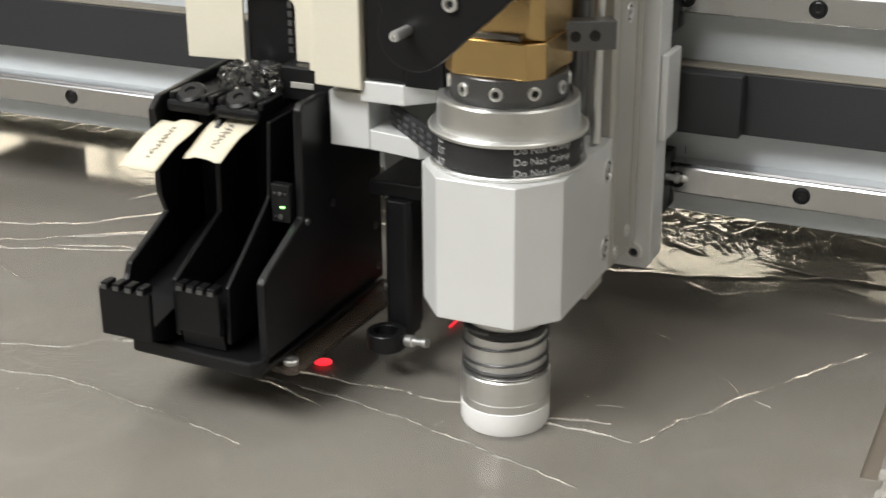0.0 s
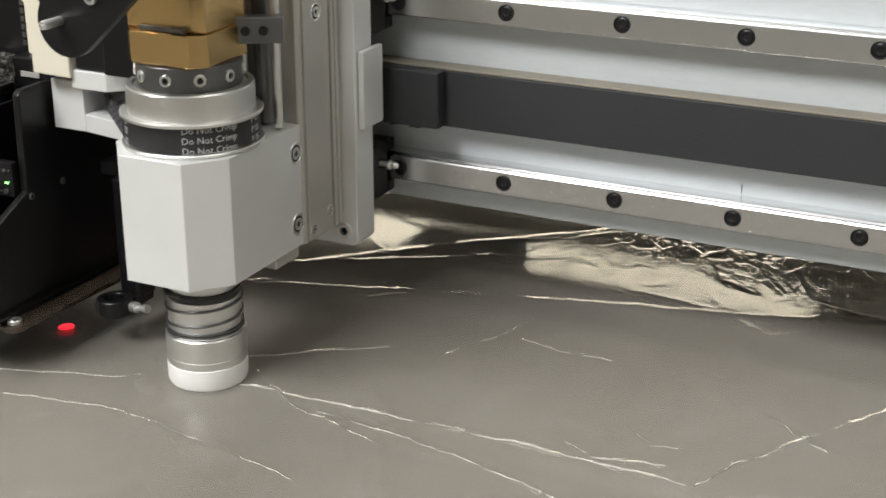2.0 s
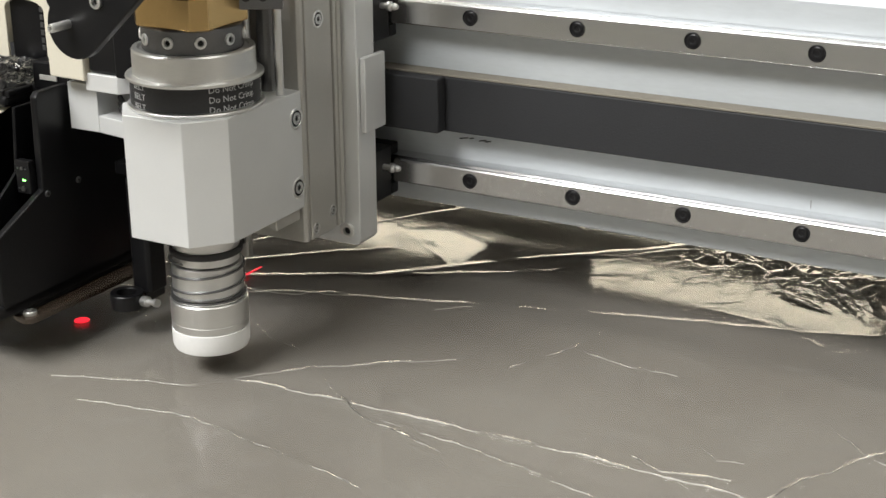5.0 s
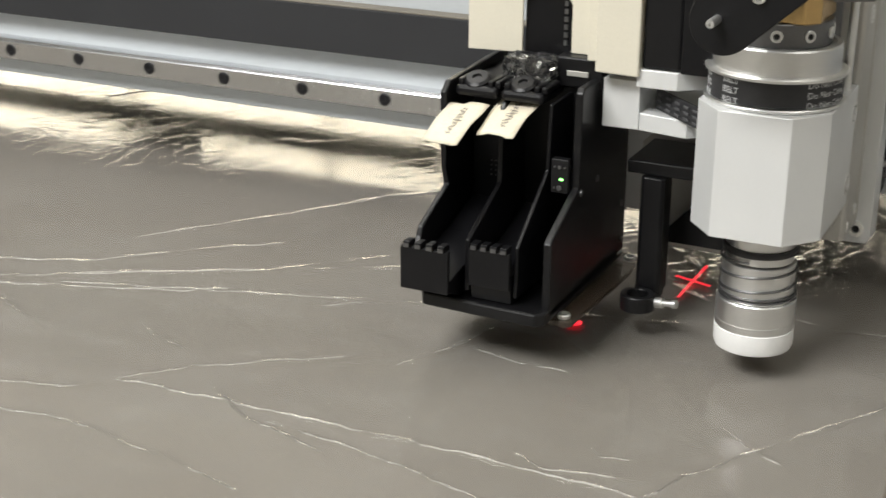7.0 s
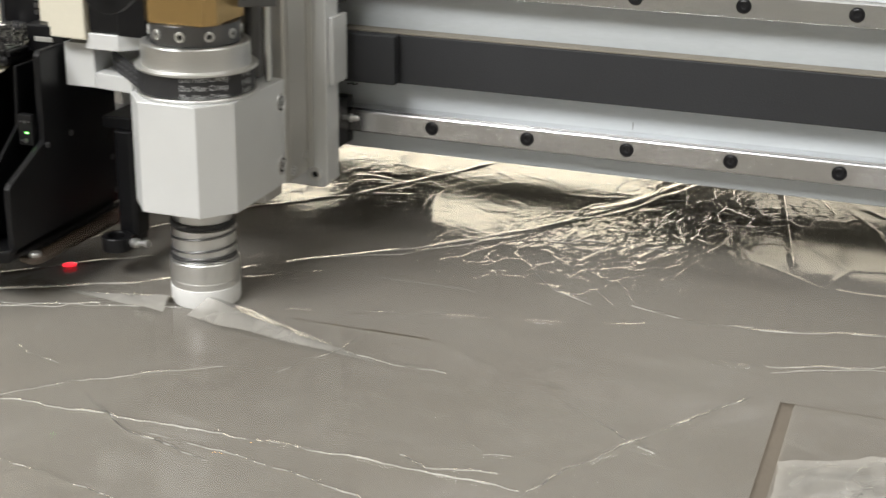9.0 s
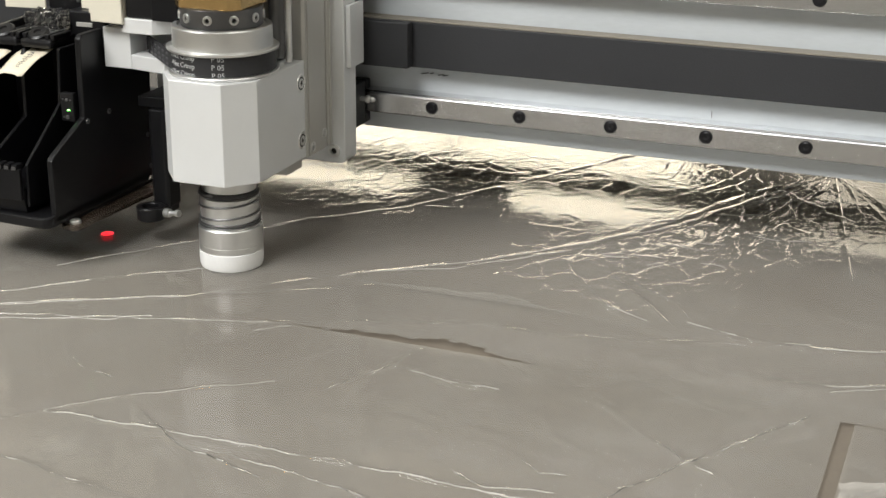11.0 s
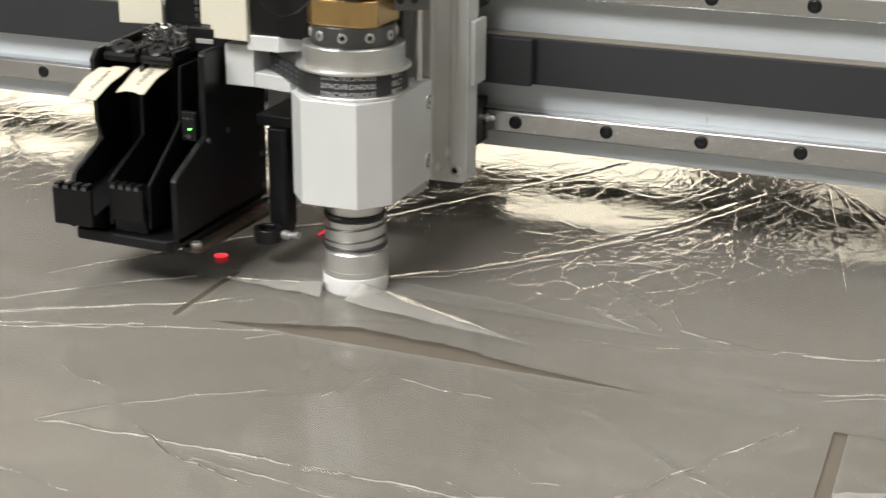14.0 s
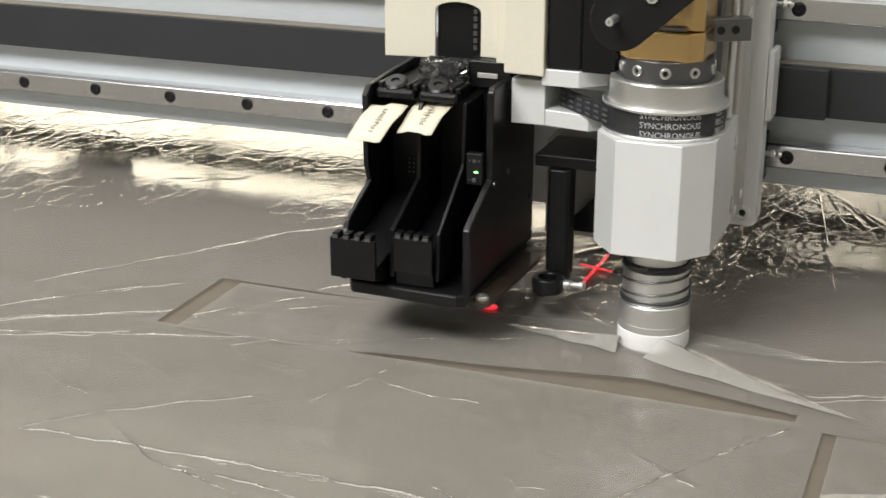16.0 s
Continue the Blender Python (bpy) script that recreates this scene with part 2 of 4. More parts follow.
def moved(bm, m):
    bmesh.ops.transform(bm, matrix=m, verts=bm.verts[:])
    return bm


def socket_screw(name, parent, m, r=0.003, h=0.0015, mat=None, label=""):
    """A cap screw with a real hexagon socket, its head towards -y before m."""
    bm = turned([(r * 0.98, 0), (r, 0.0002), (r, h * 0.8), (r * 0.86, h), (r * 0.55, h)], 20)
    hexa = [bm.verts.new((r * 0.55 * math.cos(k * math.pi / 3), r * 0.55 * math.sin(k * math.pi / 3), h)) for k in range(6)]
    deep = [bm.verts.new((r * 0.5 * math.cos(k * math.pi / 3), r * 0.5 * math.sin(k * math.pi / 3), h * 0.2)) for k in range(6)]
    for k in range(6):
        bm.faces.new((hexa[k], hexa[(k + 1) % 6], deep[(k + 1) % 6], deep[k]))
    f = bm.faces.new(deep)
    f.material_index = 1
    moved(bm, m @ pose(0, 0, 0, 90, 0, 0))
    return part(name, bm, (mat or BRIGHT, HOLE_SHADE), parent, label, smooth=True)


def counterbored(name, parent, m, r):
    """A recessed screw drawn flat: bright rim, black disc as the hole's shade, bright head with its socket; it faces -y
    before m.
    """
    bm = turned([(r * 0.74, 0.0001), (r * 0.78, 0.0004), (r * 0.95, 0.0004), (r, 0.0)], 28)
    rim = part(name, moved(bm, m @ pose(0, 0, 0, 90, 0, 0)), BRIGHT, parent, "bright rim of a counterbore", smooth=True)
    bm = turned([(0, 0.0001), (r * 0.74, 0.0001)], 28)
    part("shade_disc", moved(bm, m @ pose(0, 0, 0, 90, 0, 0)), BOLT, rim, "black disc as the hole's shade")
    socket_screw("bore_screw", rim, m @ pose(0.0, -0.0001, 0), r * 0.56, 0.0004, BRIGHT)
    return rim


def thing(name, label, category, group="", kind=""):
    return tagged(new(name), label, category, group, kind)


def flat_text(words, size, mat, name, parent, m, deep=0.0002):
    """Words in the built-in font, as a mesh of their own, in the plane z = 0 before m."""
    cu = bpy.data.curves.new(name, "FONT")
    cu.body, cu.size, cu.extrude, cu.align_x, cu.align_y = words, size, deep, "CENTER", "CENTER"
    cu.resolution_u = 2
    tmp = bpy.data.objects.new(name, cu)
    scene.collection.objects.link(tmp)
    dg = bpy.context.evaluated_depsgraph_get()
    me = bpy.data.meshes.new_from_object(tmp.evaluated_get(dg))
    bpy.data.objects.remove(tmp)
    bpy.data.curves.remove(cu)
    me.transform(m)
    me.materials.clear()
    me.materials.append(mat)
    ob = new(name, me)
    if parent is not None:
        ob.parent = parent
    return ob


# ---------------------------------------------------------------- the hall round the machine
def hall():
    lo, hi, front, back, down, up = -7.6, 5.0, -5.0, 7.0, -0.9, 3.4
    tagged(part("floor", boxed(lo, hi, front, back, down - 0.1, down, 0), FLOOR), "grey concrete floor of a workshop hall", "floor", kind="structure")
    tagged(part("ceiling", boxed(lo, hi, front, back, up, up + 0.1, 0), CEIL), "grey ceiling of a workshop hall", "ceiling", kind="structure")
    tagged(part("wall_west", boxed(lo - 0.2, lo, front, back, down, up, 0), HALL), "plain grey plaster wall", "wall", kind="structure")
    tagged(part("wall_east", boxed(hi, hi + 0.2, front, back, down, up, 0), HALL), "plain grey plaster wall", "wall", kind="structure")
    tagged(part("wall_south", boxed(lo, hi, front - 0.2, front, down, up, 0), HALL), "plain grey plaster wall", "wall", kind="structure")
    bm = bmesh.new()
    for x0, x1, z0, z1 in ((lo, hi, down, 0.35), (lo, hi, 3.25, up), (lo, -7.2, 0.35, 3.25), (-1.1, -0.6, 0.35, 3.25), (1.5, hi, 0.35, 3.25)):
        box(bm, x0, x1, back, back + 0.2, z0, z1, 0)
    tagged(part("wall_north", bm, HALL), "grey plaster wall with a wide window front", "wall", kind="structure")
    for k, (x0, x1, z0, z1) in enumerate(((-7.2, -1.1, 0.35, 3.25), (-0.6, 1.5, 0.35, 3.25))):
        # the second window is added: its dim glow lightens the film at right
        w = thing("window_%d" % (k + 1), ("bright daylit hall window in a metal frame", "dimmer hall window in a metal frame, added to light the film")[k], "window", kind="structure")
        n = 4
        step = (x1 - x0) / n
        for i in range(n):
            part("pane", boxed(x0 + i * step + 0.02, x0 + (i + 1) * step - 0.02, back + 0.1, back + 0.11, z0 + 0.02, z1 - 0.02, 0), (WINDOW_GLOW, ADDED_DIM_GLOW)[k], w)
        bm = bmesh.new()
        for i in range(n + 1):
            box(bm, x0 + i * step - 0.02, x0 + i * step + 0.02, back + 0.05, back + 0.12, z0, z1, 0)
        part("window_frame", bm, ALU_PLATE, w)
    tb = thing("cutting_table", "wide flat cutting table with a brown felt bed", "table", kind="structure")
    part("felt_bed", boxed(-1.6, 1.6, -0.55, 2.2, -0.03, -0.0018, 0), FELT, tb, "brown felt cutting bed")
    part("table_frame", boxed(-1.6, 1.6, -0.55, 2.2, -0.14, -0.031, 0.002), ALU_PLATE, tb)
    for x in (-1.5, 1.5):
        for y in (-0.45, 2.1):
            part("leg", boxed(x - 0.05, x + 0.05, y - 0.05, y + 0.05, -0.9, -0.141, 0.002), ALU_PLATE, tb)


# ---------------------------------------------------------------- the gantry beam
def gantry():
    """Beam with two ground rails and a belt cover; y = 0 is the rails' bolt face."""
    g = thing("gantry_beam", "pale metal gantry beam with two steel guide rails", "gantry")
    lo, hi = -1.26, 1.26
    part("beam", prism([(0.013, 0.0575), (0.205, 0.0575), (0.205, 0.145), (0.027, 0.145), (0.027, 0.188), (0.013, 0.188)], lo, hi, "x", 0.0008), BEAM_PAINT, g, "pale grey aluminium beam")
    # unseen rear parts, set to break up the window's reflection in the film
    part("rear_bar", boxed(lo, hi, 0.262, 0.278, 0.042, 0.058, 0.0008), BLACK, g, "unseen black bar behind the beam")
    for x0, x1 in ((-0.112, -0.033), (0.55, 0.62), (-0.44, -0.385)):
        part("rear_bracket", boxed(x0, x1, 0.2055, 0.2615, 0.058, 0.12, 0.0008), BEAM_PAINT, g, "unseen pale bracket behind the beam")
    part("belt_cover", boxed(lo, hi, 0.001, 0.0125, 0.1036, 0.1332, 0.0006), COVER_BLACK, g, "matt black belt cover strip")
    part("cover_lip", boxed(lo, hi, 0.0012, 0.0127, 0.1334, 0.1345, 0.0003), DUST, g, "dusty taupe lip")
    for x0, x1, z in ((-0.0128, -0.0075, 0.0974), (-0.0065, -0.004, 0.0979), (-0.001, 0.0035, 0.0974), (0.0025, 0.0062, 0.0972)):
        part("scuff", moved(boxed(-(x1 - x0) / 2, (x1 - x0) / 2, -0.0003, 0.0003, -0.0003, 0.0003, 0), pose((x0 + x1) / 2, 0.0128, z, 0, -12, 0)), BLACK, g, "small black scuff mark")
    part("scratch", boxed(0.18, 0.1803, 0.0126, 0.0132, 0.087, 0.0912, 0), DARK_STEEL, g, "short dark scratch")
    screw = None
    for z in (0.078, 0.1662):
        out = [(0.0, z - 0.0062), (0.0006, z - 0.0069), (0.0055, z - 0.0069), (0.0075, z - 0.0054), (0.0127, z - 0.0054), (0.0127, z + 0.0076), (0.0078, z + 0.0074), (0.0048, z + 0.0068), (0.0036, z + 0.0055), (0.0026, z + 0.0056), (0.0014, z + 0.0066), (0.0006, z + 0.0063), (0.0, z + 0.0055)]
        rail = part("rail", prism(out, lo, hi, "x", 0), STEEL, g, "ground steel linear guide rail")
        for k in range(-20, 21):
            x = 0.06 * k
            if screw is None:
                bm = turned([(0.0, -0.0002), (0.0042, -0.0002), (0.0042, 0.00025), (0.0037, 0.0004), (0.0034, -0.0001), (0.0028, 0.0002), (0.0016, 0.0002), (0.0013, -0.00015), (0, -0.00015)], 18)
                moved(bm, pose(0, 0, 0, 90, 0, 0))
                screw = part("bolt", bm, BOLT, rail, "black socket-head rail bolt", smooth=True)
                screw.location = (x, -0.0002, z)
            else:
                ob = new("bolt", screw.data)
                ob.parent, ob.location = rail, (x, -0.0002, z)
    return g


# ---------------------------------------------------------------- carriage on the beam (origin: foot of the tool's axis)
def carriage():
    c = thing("tool_carriage", "silver aluminium carriage plate riding on the gantry rails", "carriage")
    # upright slide body with grooves in its side
    out = [(-0.028, 0.043), (0.0295, 0.043), (0.031, 0.0445), (0.031, 0.0468), (0.0294, 0.0471), (0.0294, 0.0482), (0.031, 0.0485), (0.031, 0.0715), (0.0285, 0.0718), (0.0285, 0.0735), (0.031, 0.0738), (0.031, 0.0763), (0.0298, 0.0766), (0.0298, 0.0774), (0.031, 0.0777), (0.031, 0.0805), (0.0295, 0.081), (0.0295, 0.0835), (-0.028, 0.0835)]
    part("slide_body", prism(out, 0.0592, 0.36, "z", 0.0004), ALU_PLATE, c, "satin aluminium slide with a groove")
    part("back_plate", prism([(-0.1, 0.0455), (0.036, 0.0455), (0.0382, 0.048), (0.0382, 0.36), (-0.1, 0.36)], 0.0838, 0.1015, "y", 0.0006), ALU, c, "pale aluminium back plate")
    part("side_bracket", boxed(0.0386, 0.0418, 0.086, 0.1065, 0.108, 0.148, 0.0006), ALU, c)
    for z in (0.078, 0.1662):
        # bearing block: cheeks above and below the rail
        bm = bmesh.new()
        box(bm, -0.03, 0.036, 0.1018, 0.1212, z - 0.0145, z + 0.0145, 0.0008)
        box(bm, -0.03, 0.036, 0.1214, 0.129, z + 0.0078, z + 0.0145, 0.0008)
        box(bm, -0.03, 0.036, 0.1214, 0.129, z - 0.0145, z - 0.0078, 0.0008)
        blk = part("bearing_block", bm, BLACK, c, "black linear bearing block")
        bm = turned([(0, 0), (0.0016, 0), (0.0016, 0.004), (0.0026, 0.0045), (0.0026, 0.006), (0.0014, 0.0068), (0.002, 0.0085), (0.0012, 0.0102), (0, 0.0104)], 16)
        moved(bm, pose(0.036, 0.113, z + 0.004, 0, 90, 0))
        part("grease_nipple", bm, BRIGHT, blk, "small steel grease nipple", smooth=True)
    for x, z in ((-0.003, 0.0465), (0.0305, 0.0535)):
        socket_screw("screw", c, pose(x, 0.0838, z), 0.0042, 0.0016, BRIGHT)
    for y, z in ((0.0525, 0.0645), (0.0685, 0.0695)):
        counterbored("side_screw", c, pose(0.031, y, z, 0, 0, 90), 0.003)
    counterbored("side_hole", c, pose(0.031, 0.06, 0.172, 0, 0, 90), 0.0046)
    brace = [(-0.086, 0.03), (-0.03, 0.03), (-0.03, 0.114), (-0.06, 0.114), (-0.086, 0.088)]
    part("brace_plate", prism(brace, 0.0755, 0.0795, "y", 0.0005), ALU_PLATE, c, "grey brace plate with a cut corner")
    part("brace_block", prism([(-0.072, 0.038), (-0.032, 0.038), (-0.032, 0.062), (-0.05, 0.062)], 0.06, 0.0753, "y", 0.0005), BLACK, c)
    # belt clamp that grips the drive belt
    part("belt_clamp", boxed(0.025, 0.0688, 0.1145, 0.1228, 0.1042, 0.1338, 0.0008), COVER_BLACK, c, "black belt clamp box")
    for x in (0.0275, 0.009):
        part("guide_rod", barrel(0.0021, 0.1225, 0.36, 0.0003, 20, x, 0.03), BRIGHT, c, "thin polished guide rod")
    part("lead_screw", barrel(0.0048, 0.1225, 0.36, 0.0003, 20, 0.016, 0.037), DARK_STEEL, c)
    # motor bracket with a window that shows the drive belt
    bm = bmesh.new()
    box(bm, -0.0855, -0.0665, 0.0045, 0.06, 0.1148, 0.1395, 0.0005)
    prism([(-0.0663, 0.0045), (-0.041, 0.0), (-0.033, 0.008), (-0.033, 0.06), (-0.0663, 0.06)], 0.1148, 0.1238, "z", 0.0005, bm)
    prism([(-0.0663, -0.003), (-0.046, -0.003), (-0.03, 0.012), (-0.03, 0.06), (-0.0663, 0.06)], 0.1385, 0.1475, "z", 0.0005, bm)
    part("motor_bracket", bm, ALU, c, "pale aluminium motor bracket with a window")
    part("motor", boxed(-0.0639, -0.045, -0.0025, 0.05, 0.1478, 0.26, 0.0015), BLACK, c, "black motor body")
    part("motor_flank", boxed(-0.0448, -0.025, 0.006, 0.05, 0.1478, 0.26, 0.001), BLACK_SOFT, c)
    run = [(-0.021, -0.0228), (-0.0203, -0.0218), (-0.0605, 0.0155), (-0.0612, 0.0145)]
    belt = part("drive_belt", prism(run, 0.1242, 0.1345, "z", 0), RUBBER, c, "black toothed belt with pale printing")
    for k in range(6):
        for z in (0.1262, 0.1292, 0.1322):
            bm = boxed(-0.0022, 0.0022, -0.0002, 0.0002, z - 0.0006, z + 0.0006, 0)
            part("belt_mark", moved(bm, pose(-0.0275 - k * 0.0062, -0.0174 + k * 0.00575, 0, 0, 0, -42.7)), DIM_PRINT, belt)
    # swinging arm in front of the brass block
    out = []
    for k in range(13):
        a = radians(150 + k * 13.5)
        out.append((-0.0085 + 0.0145 * math.cos(a), 0.1885 + 0.0145 * math.sin(a)))
    out += [(0.0255, 0.2), (0.05, 0.2225), (0.05, 0.26), (-0.0225, 0.26), (-0.0225, 0.1975)]
    part("swing_arm", prism(out, -0.071, -0.0655, "y", 0.0008), BLACK, c, "black plate arm with a rounded end")
    bm = turned([(0, 0), (0.002, 0), (0.002, 0.0105), (0.0017, 0.0113), (0.001, 0.0113), (0.001, 0.009), (0, 0.009)], 18)
    moved(bm, pose(-0.0105, -0.0712, 0.1895, 90, 0, 0))
    part("pin", bm, BRIGHT, c, "bright steel pin", smooth=True)
    socket_screw("screw", c, pose(0.0065, -0.0712, 0.2005), 0.003, 0.0018)
    part("arm_mount", boxed(-0.02, 0.0, -0.0653, -0.024, 0.205, 0.26, 0.001), BLACK_SOFT, c)
    part("black_upright", boxed(-0.0442, -0.026, -0.006, 0.0055, 0.1478, 0.26, 0.001), BLACK_SOFT, c)
    return c


def laser_post():
    p = thing("laser_holder", "black laser pointer post with a round ring and clamp screw", "laser holder")
    part("arm", boxed(-0.078, -0.03, 0.026, 0.07, 0.0855, 0.0925, 0.0008), BLACK, p)
    part("post", prism([(-0.0695, 0.024), (-0.0675, 0.022), (-0.0585, 0.022), (-0.0565, 0.024), (-0.0565, 0.036), (-0.0695, 0.036)], 0.022, 0.0852, "z", 0.0006), BLACK, p)
    bm = turned([(0.0055, 0.0172), (0.0086, 0.0172), (0.009, 0.0177), (0.009, 0.0252), (0.0086, 0.0257), (0.0058, 0.0257), (0.0055, 0.0252), (0.0055, 0.0172)], 40, -0.0642, 0.012)
    part("ring", bm, BLACK, p, "black round lens ring", smooth=True)
    bm = turned([(0, 0), (0.0026, 0), (0.0028, 0.0004), (0.0028, 0.004), (0.0016, 0.0043), (0.0016, 0.009), (0.0022, 0.0095), (0.0022, 0.012), (0, 0.0122)], 18)
    moved(bm, pose(-0.0545, 0.013, 0.0218, 0, 82, -10))
    part("clamp_screw", bm, BRIGHT, p, "bright clamp screw", smooth=True)
    part("neck", boxed(-0.0695, -0.0575, 0.0195, 0.0355, 0.0178, 0.0235, 0.0006), BLACK, p)
    return p


# ---------------------------------------------------------------- the cutting tool
def cutting_tool():
    """Spindle block with its pulley above and the sprung foot below; origin on the film under its axis."""
    t = thing("cutting_tool", "silver octagonal spindle block with a white pressing foot", "cutting tool")
    out = [(-0.017, -0.0345), (0.017, -0.0345), (0.031, -0.0175), (0.031, 0.0425), (-0.031, 0.0425), (-0.031, -0.0175)]
    body = part("spindle_block", prism(out, 0.0605, 0.1212, "z", 0.0004), ALU, t, "satin aluminium octagonal block")
    for z in (0.0722, 0.108):
        counterbored("recessed_bolt", body, pose(0.031, 0.0378, z, 0, 0, 90), 0.0056)
    part("rear_foot", boxed(0.01, 0.029, 0.02, 0.041, 0.054, 0.0602, 0.0006), ALU_PLATE, body)
    part("lower_flange", turned([(0, 0.0562), (0.0195, 0.0562), (0.0225, 0.0575), (0.0228, 0.0602), (0, 0.0602)]), ALU, t, "turned aluminium flange", smooth=True)
    # pulley, its belt and print: turns about the axis
    pu = part("pulley", turned([(0, 0.1214), (0.0322, 0.1214), (0.0326, 0.1219), (0.0326, 0.1226), (0.0322, 0.1231), (0.0300, 0.1233), (0.0300, 0.1352), (0.0326, 0.1354), (0.0328, 0.1359), (0.0328, 0.1366), (0.0322, 0.1371), (0.0293, 0.1373), (0.0291, 0.1485), (0.0286, 0.1493), (0.0262, 0.1496), (0.0255, 0.1486), (0, 0.1486)], 96), BRIGHT, t, "bright turned pulley with flanges", smooth=True)
    part("belt_band", turned([(0.0302, 0.1234), (0.0309, 0.1236), (0.0309, 0.1349), (0.0302, 0.1351)], 96), RUBBER, pu, "black belt wrapped round the pulley", smooth=True)
    for words, angle in (("SYNCHRONOUS", 0), ("BELT", 58), ("Do Not Crimp", 150), ("P 05", 200)):
        for row, z in enumerate((0.1246, 0.1293, 0.134)):
            ob = flat_text(words, 0.0043, PRINT, "belt_print", pu, pose(0, 0, 0, 0, 0, 0), 0.00005)
            co = np.empty(len(ob.data.vertices) * 3)
            ob.data.vertices.foreach_get("co", co)
            co = co.reshape(-1, 3)
            r = 0.03094 + co[:, 2]
            a = radians(angle) + co[:, 0] / 0.031
            new_co = np.stack([r * np.cos(a), r * np.sin(a), z + co[:, 1]], -1)
            ob.data.vertices.foreach_set("co", new_co.ravel())
            ob.data.update()
    col = part("clamp_collar", turned([(0, 0.1488), (0.0235, 0.1488), (0.024, 0.1494), (0.024, 0.1598), (0.0236, 0.1603), (0, 0.1603)], 72), DARK_STEEL, t, "dark steel clamp collar", smooth=True)
    for k in range(10):
        a = radians(k * 36 - 8)
        socket_screw("collar_screw", col, pose(0.0238 * math.cos(a), 0.0238 * math.sin(a), 0.1548, 0, 0, math.degrees(a) + 90), 0.0028, 0.0012)
    h, q = 0.0215, 0.0062
    sq = [(-h + q, -h), (h - q, -h), (h, -h + q), (h, h - q), (h - q, h), (-h + q, h), (-h, h - q), (-h, -h + q)]
    nut = part("brass_block", prism(sq, 0.1605, 0.1752, "z", 0.0006), BRASS, t, "polished brass block with cut corners")
    part("brass_neck", prism([(x * 0.97, max(y, -0.0165)) for x, y in sq], 0.1754, 0.25, "z", 0.0005), BRASS, nut)
    part("brass_slot", boxed(-0.012, 0.012, -0.0195, -0.0168, 0.1754, 0.1775, 0.0003), DARK_STEEL, nut)
    bm = boxed(0.012, 0.043, -0.004, 0.004, 0.166, 0.178, 0.0006)
    moved(bm, pose(0, 0, 0, 0, 0, 32))
    arm = part("clamp_arm", bm, DARK_STEEL, t, "dark steel clamp arm")
    for q in (0.026, 0.034):
        bm = turned([(0.0022, 0), (0.0022, 0.0003), (0.0016, 0.0003), (0.0014, 0.0001), (0, 0.0001)], 16)
        moved(bm, pose(0, 0, 0, 0, 0, 32) @ pose(q, -0.0041, 0.172, 90, 0, 0))
        part("arm_hole", bm, HOLE_SHADE, arm, smooth=True)
    return t, pu


def pressing_foot(tool):
    """The sprung foot slides a little on the tool."""
    f = part("pressing_foot", turned([(0, 0.0), (0.0168, 0.0), (0.0186, 0.0008), (0.0194, 0.0028), (0.0195, 0.0112), (0.0192, 0.0114), (0, 0.0114)], 72), WHITE, tool, "white nylon pressing foot", smooth=True)
    part("foot_barrel", turned([(0, 0.0115), (0.0192, 0.0115), (0.0194, 0.0118), (0.0194, 0.0152), (0.0191, 0.0154), (0.0191, 0.0157), (0.0194, 0.0159), (0.0194, 0.0262), (0.0190, 0.0268), (0, 0.0268)], 72), BRIGHT, f, "turned aluminium barrel", smooth=True)
    part("inner_tube", turned([(0, 0.0269), (0.0177, 0.0269), (0.0177, 0.0452), (0.017, 0.0456), (0, 0.0456)], 72), BRIGHT, f, "plain turned tube", smooth=True)
    # wire spring: two closed turns at the foot, then open ones
    turns, steps, wire = 4.4, 56, 0.00062
    bm = bmesh.new()
    prev = None
    for i in range(int(turns * steps) + 1):
        q = i / steps
        a = 2 * math.pi * q + 2.2
        z = 0.0276 + 0.0016 * min(q, 2.0) + 0.0074 * max(0.0, q - 2.0)
        ring = []
        for k in range(8):
            b = 2 * math.pi * k / 8
            r = 0.0183 + wire * math.cos(b)
            ring.append(bm.verts.new((r * math.cos(a), r * math.sin(a), z + wire * math.sin(b))))
        if prev:
            for k in range(8):
                bm.faces.new((prev[k], prev[(k + 1) % 8], ring[(k + 1) % 8], ring[k]))
        else:
            bm.faces.new(ring[::-1])
        prev = ring
    bm.faces.new(prev)
    part("spring", bm, DARK_STEEL, f, "dark steel wire spring", smooth=True)
    part("rubber_ring", turned([(0.0166, 0.0458), (0.0178, 0.0461), (0.0182, 0.047), (0.0182, 0.0484), (0.0178, 0.0492), (0.0166, 0.0494)], 60), RUBBER, tool, "black rubber ring", smooth=True)
    part("spindle", turned([(0, 0.042), (0.0165, 0.042), (0.0165, 0.0564), (0, 0.0564)], 48), BRIGHT, tool, "turned steel spindle", smooth=True)
    return f


